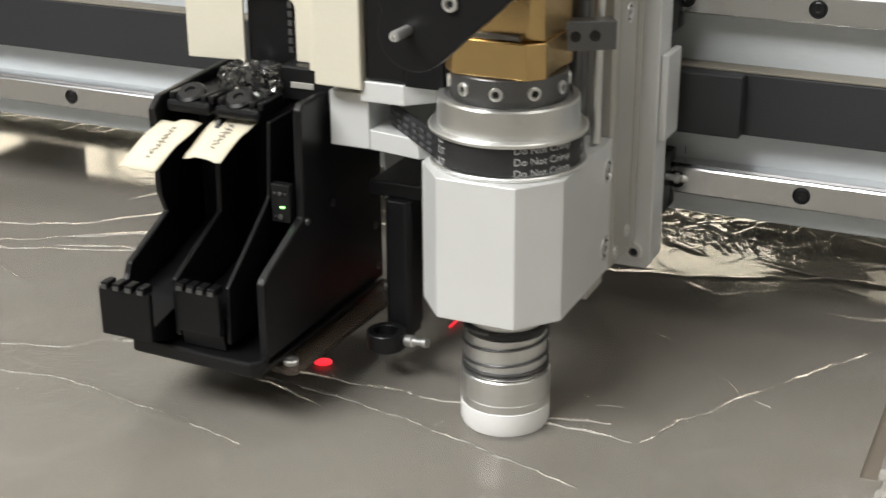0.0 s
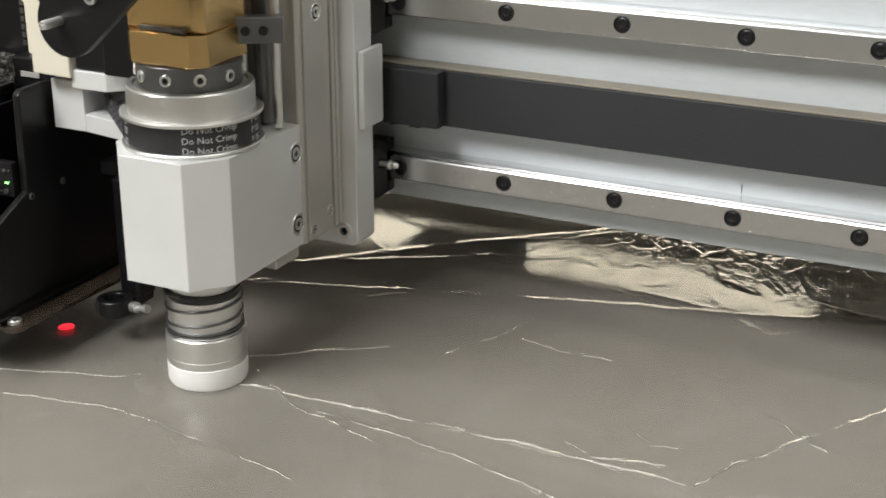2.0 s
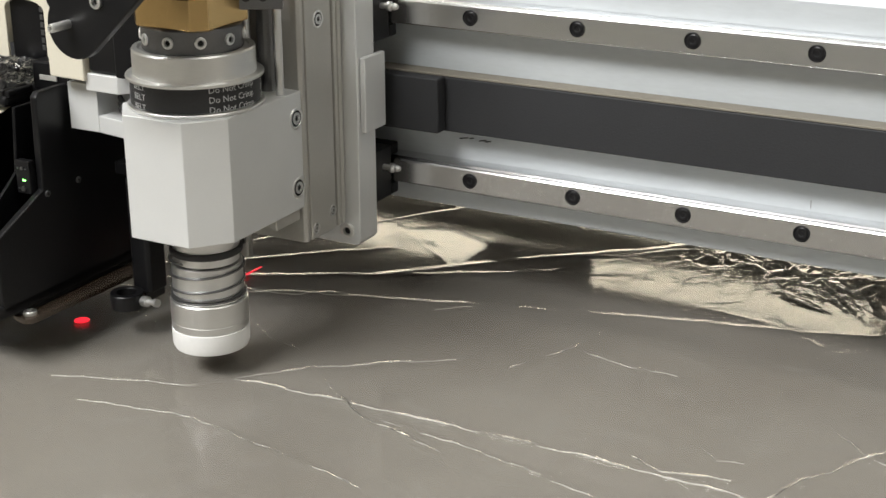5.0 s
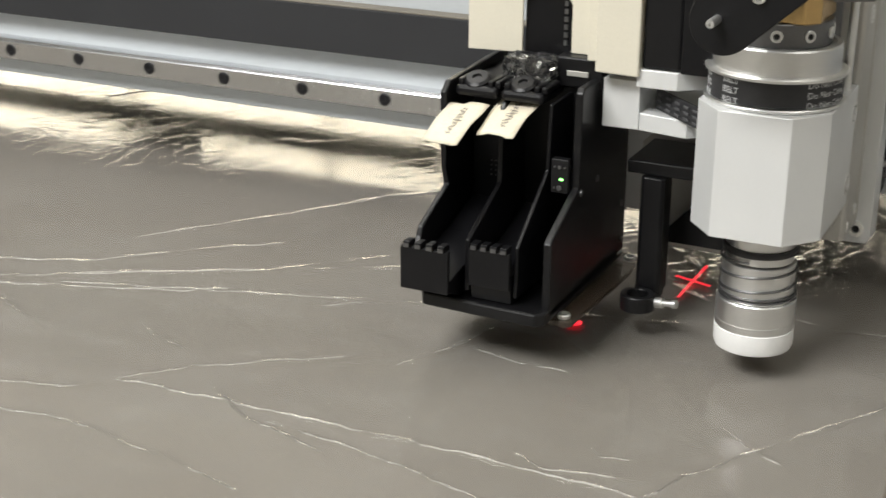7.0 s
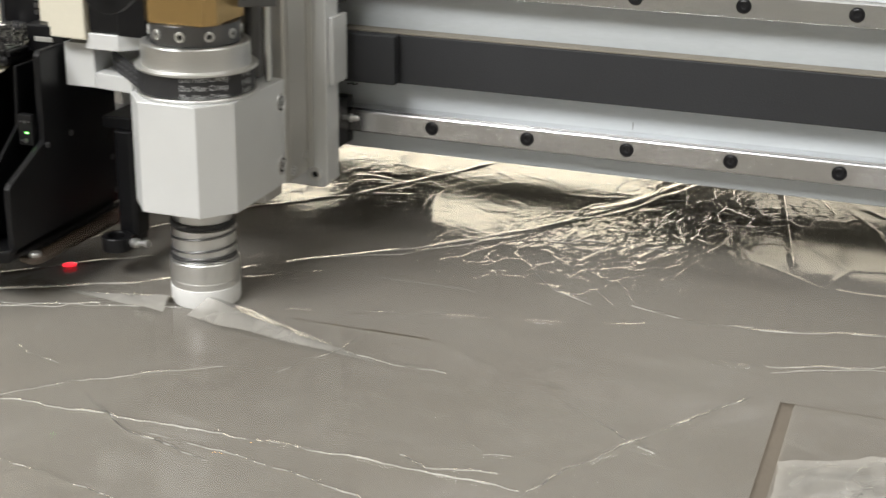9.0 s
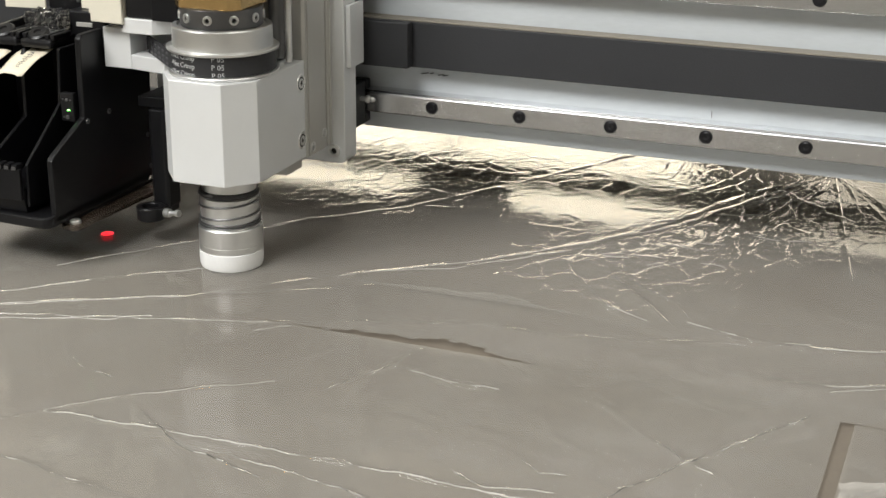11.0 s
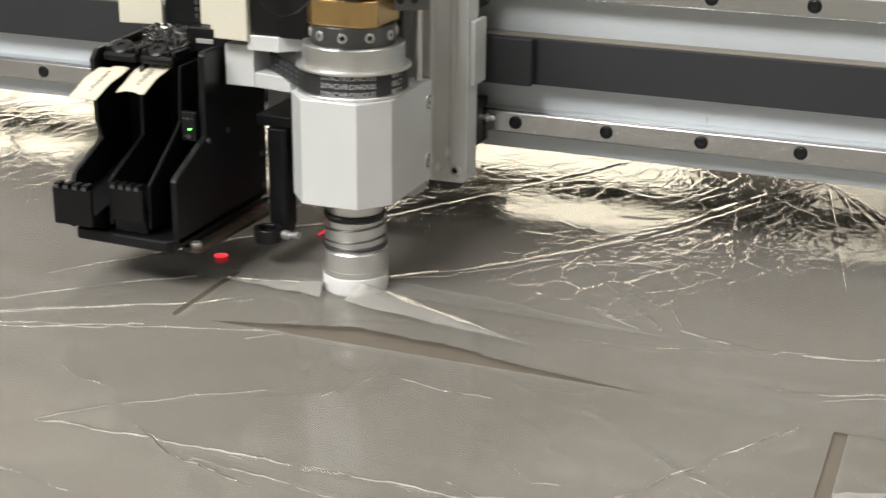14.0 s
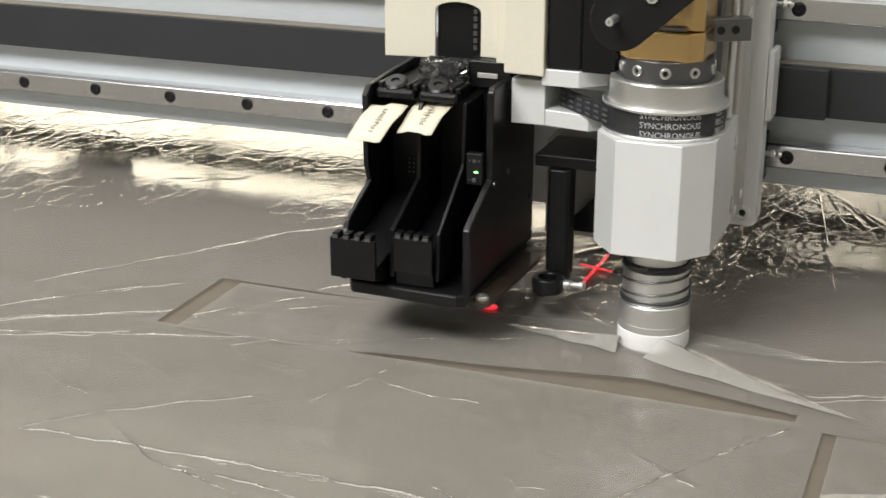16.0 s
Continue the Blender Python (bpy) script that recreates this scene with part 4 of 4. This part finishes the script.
def sheet_mesh(name, xs, ys, keep, parent=None, label="", mat=None):
    X, Y = np.meshgrid(xs, ys)
    Z = film_height(X, Y)
    nx, ny = len(xs), len(ys)
    idx = np.arange(nx * ny).reshape(ny, nx)
    quads = np.stack([idx[:-1, :-1], idx[:-1, 1:], idx[1:, 1:], idx[1:, :-1]], -1).reshape(-1, 4)
    cx = ((X[:-1, :-1] + X[1:, 1:]) / 2).ravel()
    cy = ((Y[:-1, :-1] + Y[1:, 1:]) / 2).ravel()
    quads = quads[keep(cx, cy)]
    used = np.unique(quads)
    remap = np.zeros(nx * ny, int)
    remap[used] = np.arange(len(used))
    co = np.stack([X.ravel(), Y.ravel(), Z.ravel()], -1)[used]
    quads = remap[quads]
    me = bpy.data.meshes.new(name)
    me.vertices.add(len(co))
    me.vertices.foreach_set("co", co.ravel())
    me.loops.add(len(quads) * 4)
    me.loops.foreach_set("vertex_index", quads.ravel().astype(np.int32))
    me.polygons.add(len(quads))
    me.polygons.foreach_set("loop_start", np.arange(0, len(quads) * 4, 4, dtype=np.int32))
    me.polygons.foreach_set("use_smooth", np.ones(len(quads), bool))
    me.update(calc_edges=True)
    crush = me.attributes.new("crumple", "FLOAT", "POINT")
    crush.data.foreach_set("value", crumpling(co[:, 0], co[:, 1]).astype(np.float32))
    me.materials.append(mat or FILM)
    ob = new(name, me)
    if parent is not None:
        ob.parent = parent
    if label:
        ob["label"] = label
    return ob


STRIP = (-0.076, 0.2795, 0.0065, 0.0815)      # the loose strip between two cuts
SIDE_CUT = (-0.0011, -0.0005)                # a thin cut that runs on from it
SLIT = (0.2932, 0.3002, -0.12, -0.0005)       # the open cut in the film


def axis_steps(lo, hi, fine_lo, fine_hi, fine, coarse, exact):
    a = [np.arange(lo, fine_lo, coarse), np.arange(fine_lo, fine_hi, fine), np.arange(fine_hi, hi + coarse, coarse), np.array(exact)]
    v = np.unique(np.round(np.concatenate(a), 5))
    keep = [v[0]]
    for q in v[1:]:
        if q - keep[-1] < 0.0004:
            if q in exact:
                keep[-1] = q
            continue
        keep.append(q)
    return np.array(keep)


def film():
    xs = axis_steps(-1.58, 1.58, -0.46, 0.42, 0.0013, 0.02, [STRIP[0], STRIP[1], SLIT[0], SLIT[1]])
    ys = axis_steps(-0.54, 2.18, -0.22, 0.46, 0.0013, 0.02, [STRIP[2], STRIP[3], SLIT[2], SLIT[3], SIDE_CUT[0]])

    def keep(x, y):
        in_strip = (x > STRIP[0]) & (x < STRIP[1]) & (y > STRIP[2]) & (y < STRIP[3])
        in_slit = (x > SLIT[0]) & (x < SLIT[1]) & (y > SLIT[2]) & (y < SLIT[3])
        in_side = (x > SLIT[1]) & (x < 0.45) & (y > SIDE_CUT[0]) & (y < SIDE_CUT[1])
        return ~(in_strip | in_slit | in_side)
    f = sheet_mesh("plastic_film", xs, ys, keep)
    return tagged(f, "wrinkled glossy grey plastic film stretched over the cutting table", "plastic film", kind="structure")


def film_strip():
    """The cut strip, in rigid pieces hinged at the uncut back edge."""
    s = thing("cut_film_strip", "loose strip of cut grey plastic film", "film strip")
    n = 64
    pieces = []
    step = (STRIP[1] - STRIP[0]) / n
    for k in range(n):
        x0, x1 = STRIP[0] + k * step, STRIP[0] + (k + 1) * step
        xs = np.linspace(x0, x1, 4)
        ys = np.linspace(STRIP[2] - 0.0006, STRIP[3], 44)
        ob = sheet_mesh("film_piece", xs, ys, lambda x, y: x > -9, s)
        at = Vector(((x0 + x1) / 2, STRIP[3], 0))
        ob.data.transform(Matrix.Translation(-at))
        pieces.append((ob, at))
    return s, pieces


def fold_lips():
    """Doubled film standing up along creases in short uneven lengths, paled for glints."""
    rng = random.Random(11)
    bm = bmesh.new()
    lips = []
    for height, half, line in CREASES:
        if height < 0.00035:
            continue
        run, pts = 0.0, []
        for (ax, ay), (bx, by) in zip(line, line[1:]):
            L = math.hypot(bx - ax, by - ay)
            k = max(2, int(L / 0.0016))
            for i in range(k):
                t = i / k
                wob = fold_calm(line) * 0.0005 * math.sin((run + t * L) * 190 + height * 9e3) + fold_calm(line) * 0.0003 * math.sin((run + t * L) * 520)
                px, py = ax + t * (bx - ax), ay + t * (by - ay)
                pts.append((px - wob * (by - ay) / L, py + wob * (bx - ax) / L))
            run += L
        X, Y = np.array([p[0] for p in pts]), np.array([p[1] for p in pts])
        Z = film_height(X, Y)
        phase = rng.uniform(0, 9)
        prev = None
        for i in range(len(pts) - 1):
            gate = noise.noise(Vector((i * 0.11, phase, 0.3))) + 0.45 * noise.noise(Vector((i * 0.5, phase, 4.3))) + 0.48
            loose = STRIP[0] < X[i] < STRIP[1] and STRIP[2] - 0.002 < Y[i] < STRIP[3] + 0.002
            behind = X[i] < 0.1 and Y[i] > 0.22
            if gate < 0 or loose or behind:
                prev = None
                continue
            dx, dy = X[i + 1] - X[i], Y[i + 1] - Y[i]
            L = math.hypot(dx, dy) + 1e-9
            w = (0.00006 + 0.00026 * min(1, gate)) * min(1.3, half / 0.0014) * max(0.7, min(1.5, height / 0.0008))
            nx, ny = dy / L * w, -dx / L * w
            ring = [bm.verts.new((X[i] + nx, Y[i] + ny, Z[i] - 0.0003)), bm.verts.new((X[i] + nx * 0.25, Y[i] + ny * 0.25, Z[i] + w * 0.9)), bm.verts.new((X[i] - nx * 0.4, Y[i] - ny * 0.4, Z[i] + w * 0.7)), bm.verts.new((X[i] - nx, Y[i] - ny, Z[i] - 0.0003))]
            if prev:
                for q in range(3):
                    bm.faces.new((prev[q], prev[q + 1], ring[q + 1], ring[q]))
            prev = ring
    return tagged(part("film_folds", bm, FOLD_GLINT, None, "", True), "thin folds standing up in the plastic film, paled for crease glints", "film folds", kind="stuff")


def film_flap():
    """Veil of lifted film hanging at the pressing foot; origin at the tool's axis."""
    f = thing("film_flap", "thin translucent flap of lifted plastic film", "film flap")
    for name, tip, span, tall in (("right_wing", (0.125, -0.045), 0.03, 0.011), ("left_wing", (-0.085, -0.018), 0.022, 0.008)):
        bm = bmesh.new()
        n, m = 22, 8
        grid = []
        d = Vector((tip[0], tip[1], 0))
        side = Vector((-d.y, d.x, 0)).normalized()
        for i in range(n + 1):
            u = i / n
            row = []
            for j in range(m + 1):
                s = j / m - 0.5
                p = d * u + side * s * span * (1 - u) + Vector((0.012 if d.x > 0 else -0.012, -0.019, 0)) * (1 - u)
                z = tall * (1 - u) ** 1.5 * (0.9 - 1.2 * abs(s)) + 0.0012 + 0.0006 * math.sin(u * 17 + s * 9) * (1 - u)
                row.append(bm.verts.new((p.x, p.y, z)))
            grid.append(row)
        for i in range(n):
            for j in range(m):
                bm.faces.new((grid[i][j], grid[i + 1][j], grid[i + 1][j + 1], grid[i][j + 1]))
        part(name, bm, VEIL, f, smooth=True)
    return f


def loose_film():
    """Crumpled loose film at the sheet's corner."""
    xs, ys = np.linspace(0.302, 0.43, 60), np.linspace(-0.2, -0.072, 50)
    bm = bmesh.new()
    grid = []
    for y in ys:
        row = []
        for x in xs:
            p = Vector((x, y, 0))
            q = Vector((x * 30 + 1.5 * noise.noise(p * 20), y * 110, 0))
            z = 0.0025 + 0.004 * (1 - abs(noise.noise(q))) ** 3 + 0.0015 * noise.noise(p * 160)
            jag = 0.004 * noise.noise(Vector((x * 60, 0, 1)))
            row.append(bm.verts.new((x + 0.004 * noise.noise(p * 80), y + (jag if y > -0.08 else 0) + 0.45 * (x - 0.302), z)))
        grid.append(row)
    for a, b in zip(grid, grid[1:]):
        for i in range(len(a) - 1):
            bm.faces.new((a[i], a[i + 1], b[i + 1], b[i]))
    return tagged(part("loose_film", bm, VEIL, None, "", True), "crumpled pale loose plastic film", "plastic film")


def laser_marks():
    d = thing("laser_dot", "small red laser spot on the plastic film", "laser spot")
    part("spot", moved(turned([(0, 0), (0.0042, 0), (0.0036, 0.0003), (0, 0.0004)], 28), Matrix.Diagonal((1.0, 1.0, 1, 1))), LASER, d)
    c = thing("laser_cross", "thin red laser cross on the plastic film", "laser cross")
    for a, l in ((89, 0.027), (-18, 0.0115)):
        bm = boxed(-l, l, -0.0006, 0.0006, 0, 0.0003, 0)
        part("line", moved(bm, pose(0, 0, 0, 0, 0, a)), LASER, c)
    return d, c


# ---------------------------------------------------------------- build
hall()
FILM_SHEET = film()
STRIP_THING, STRIP_PIECES = film_strip()
GANTRY = gantry()
CARRIAGE = carriage()
HOLDER = laser_post()
TOOL, PULLEY = cutting_tool()
FOOT = pressing_foot(TOOL)
PRINTER = print_head()
EXTRAS = list(head_extras())
DOT, CROSS = laser_marks()
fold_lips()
FLAP = film_flap()
loose_film()

# seconds, x of the tool's axis, y of the tool's axis
HEAD_ROWS = [
    (0, 0.1415, -0.1309),
    (0.5, 0.0989, -0.1302),
    (1, 0.0426, -0.1316),
    (1.5, -0.0042, -0.1312),
    (2, -0.0424, -0.1310),
    (2.5, -0.0672, -0.1314),
    (3, -0.0785, -0.1338),
    (3.5, -0.0800, -0.1325),
    (4.5, -0.0785, -0.1275),
    (5.5, -0.0722, -0.1226),
    (6, 0.0274, -0.0762),
    (6.5, 0.1430, -0.0175),
    (7, 0.2108, 0.0147),
    (7.5, 0.2091, 0.0162),
    (8, 0.1567, 0.0173),
    (8.5, 0.0549, 0.0164),
    (9, -0.0300, 0.0165),
    (9.4, -0.0755, 0.0175),
    (10, -0.0815, 0.0450),
    (10.6, -0.0826, 0.0772),
    (11, -0.0826, 0.0799),
    (11.5, -0.0825, 0.0835),
    (12, -0.0832, 0.0835),
    (12.5, -0.0793, 0.0839),
    (13, -0.0643, 0.0842),
    (13.5, -0.0378, 0.0841),
    (14, 0.0030, 0.0864),
    (14.5, 0.0595, 0.1138),
    (15, 0.1220, 0.0869),
    (15.5, 0.1615, 0.0839),
    (16, 0.1920, 0.0799),
]
# seconds, how far the tool is lifted
LIFT_ROWS = [(0, 0), (3.3, 0), (4.2, 0), (4.6, 0.0185), (5.3, 0.0185), (7.0, 0.0195), (7.1, 0.0165), (7.2, 0.006), (7.3, 0), (8.5, 0), (11.1, 0), (11.2, 0.004),
             (11.3, 0.012), (11.4, 0.0178), (11.5, 0.0194), (11.65, 0.0194), (11.75, 0.013), (11.85, 0.006), (11.95, 0), (12.5, 0), (16, 0)]
# seconds, turn of the pulley in degrees
TURN_ROWS = [(0, 170), (3.2, 170), (4.4, 180), (5.3, 195), (6.5, 195), (7.0, 185), (7.3, 170), (8.7, 170), (9.3, 130), (10.3, 95), (11.4, 92), (11.55, 20), (11.65, -72), (11.75, -72), (16, -72)]


def between(rows, t):
    for a, b in zip(rows, rows[1:]):
        if a[0] <= t <= b[0]:
            u = (t - a[0]) / (b[0] - a[0])
            u = u * u * (3 - 2 * u) if len(a) == 2 else u
            return [p + (q - p) * u for p, q in zip(a[1:], b[1:])]
    return list(rows[-1][1:])


def head_at(t):
    """Where the tool's axis stands: a smooth line through HEAD_ROWS."""
    n = len(HEAD_ROWS)
    i = max(0, min(n - 2, sum(1 for r in HEAD_ROWS if r[0] <= t) - 1))
    a, b = HEAD_ROWS[i], HEAD_ROWS[i + 1]
    before, after = HEAD_ROWS[max(i - 1, 0)], HEAD_ROWS[min(i + 2, n - 1)]
    d = b[0] - a[0]
    u = (t - a[0]) / d
    out = []
    for k in (1, 2):
        ma = (b[k] - before[k]) / (b[0] - before[0]) * d
        mb = (after[k] - a[k]) / (after[0] - a[0]) * d
        out.append((2 * u**3 - 3 * u**2 + 1) * a[k] + (u**3 - 2 * u**2 + u) * ma + (3 * u**2 - 2 * u**3) * b[k] + (u**3 - u**2) * mb)
    return out


# seconds, height of the flap, its turn, and how far it hangs behind the axis
FLAP_ROWS = [(0, -0.02, 0, 0), (7.4, -0.02, 0, 0), (7.9, -0.004, 0, 0), (8.4, 0, 0, 0), (8.9, 0, 0, 0), (9.5, -0.02, 0, 0), (13.0, -0.02, 0, 0), (13.5, -0.004, 0, 0),
             (14.0, 0, 0, 0), (14.5, 0.0, -5, 0), (15.0, 0, 0, 0), (16, 0, -8, 0)]
# seconds, slide of the strip's free edge at its peak, where the peak stands, and the slide of its middle
SLIDE_ROWS = [(0, 0, 0.05, 0), (8.5, 0, 0.05, 0), (11, 0, 0.05, 0.0012), (13.25, 0, -0.03, 0.0012), (13.5, 0.003, -0.01, 0.0015), (14.0, 0.016, 0.025, 0.0025), (14.25, 0.036, 0.04, 0.003),
              (14.5, 0.052, 0.062, 0.003), (14.75, 0.03, 0.095, 0.004), (15.0, 0.013, 0.16, 0.006), (15.5, 0.012, 0.185, 0.008), (16, 0.011, 0.2, 0.009)]


def strip_slide(x, t):
    """How far the strip's piece at x has slid back at t."""
    peak, at, middle = between(SLIDE_ROWS, t)
    side = (x - at) / (0.17 if x > at else 0.085)
    torn = 0.004 * math.exp(-((x - 0.043) / 0.02) ** 2) + 0.0095 * math.exp(-((x - 0.09) / (0.028 if x < 0.09 else 0.022)) ** 2) + (0.0012 * math.sin(x * 260) + 0.001 * math.sin(x * 610 + 1)) * math.exp(-((x - 0.07) / 0.06) ** 2)
    middle_torn = torn * min(1, max(0, (t - 8.6) / 1.4)) * min(1, max(0, (14.4 - t) / 0.9))
    out = middle_torn + peak * max(0.0, 1 - abs(side)) ** 1.2 + middle * max(0.0, 1 - ((x - 0.05 - 0.11 * min(1, max(0, (t - 13.5) / 1.5))) / 0.13) ** 2)
    if t > 14.6 and x < 0.02:
        out -= 0.0035 * min(1, (t - 14.6) / 0.8) * min(1, (0.02 - x) / 0.04)
    return out


def motions():
    times = sorted({r[0] for r in HEAD_ROWS} | {r[0] for r in LIFT_ROWS} | {0.25 * k for k in range(65)})
    at = [(t, *head_at(t), between(LIFT_ROWS, t)[0]) for t in times]
    walk(GANTRY, [(t, pose(0, y + 0.1226, 0)) for t, x, y, up in at])
    for ob in (CARRIAGE, HOLDER, PRINTER, *EXTRAS):
        walk(ob, [(t, pose(x, y, 0)) for t, x, y, up in at])
    walk(TOOL, [(t, pose(x, y, up)) for t, x, y, up in at])
    walk(FOOT, [(t, pose(0, 0, -0.0045 * min(1, up / 0.008))) for t, x, y, up in at])
    walk(PULLEY, [(t, pose(0, 0, 0, 0, 0, a)) for t, a in TURN_ROWS])
    walk(DOT, [(t, pose(x - 0.0984, y + 0.0125, 0.0022)) for t, x, y, up in at])
    walk(CROSS, [(t, pose(x - 0.0588, y + 0.0985, 0.0022)) for t, x, y, up in at])
    flap_times = sorted({0, 7.4, 7.9, 8.4, 8.9, 9.5, 13.0} | {13.25 + 0.25 * k for k in range(12)})
    rows = []
    for t in flap_times:
        x, y = head_at(t)
        up, turn, back = between(FLAP_ROWS, t)
        rows.append((t, pose(x, y + back, up, 0, 0, turn)))
    walk(FLAP, rows)
    span = [0, 7.5, 8.6, 9.3, 10, 11, 13.25] + [13.5 + 0.125 * k for k in range(21)]
    for ob, base in STRIP_PIECES:
        rows = []
        for t in span:
            s = strip_slide(base.x, t)
            lead = max(0.0, min(1.0, (t - 13.8) / 0.7)) * max(0.0, min(1.0, (0.13 - base.x) / 0.2))
            lift = 0.0004 * min(1, abs(s) / 0.004) + 0.05 * max(0, s - 0.006)
            rows.append((t, pose(base.x + 0.015 * lead, base.y + s, lift, -math.degrees(math.atan(lift / 0.09)), 0, 0)))
        walk(ob, rows)


motions()
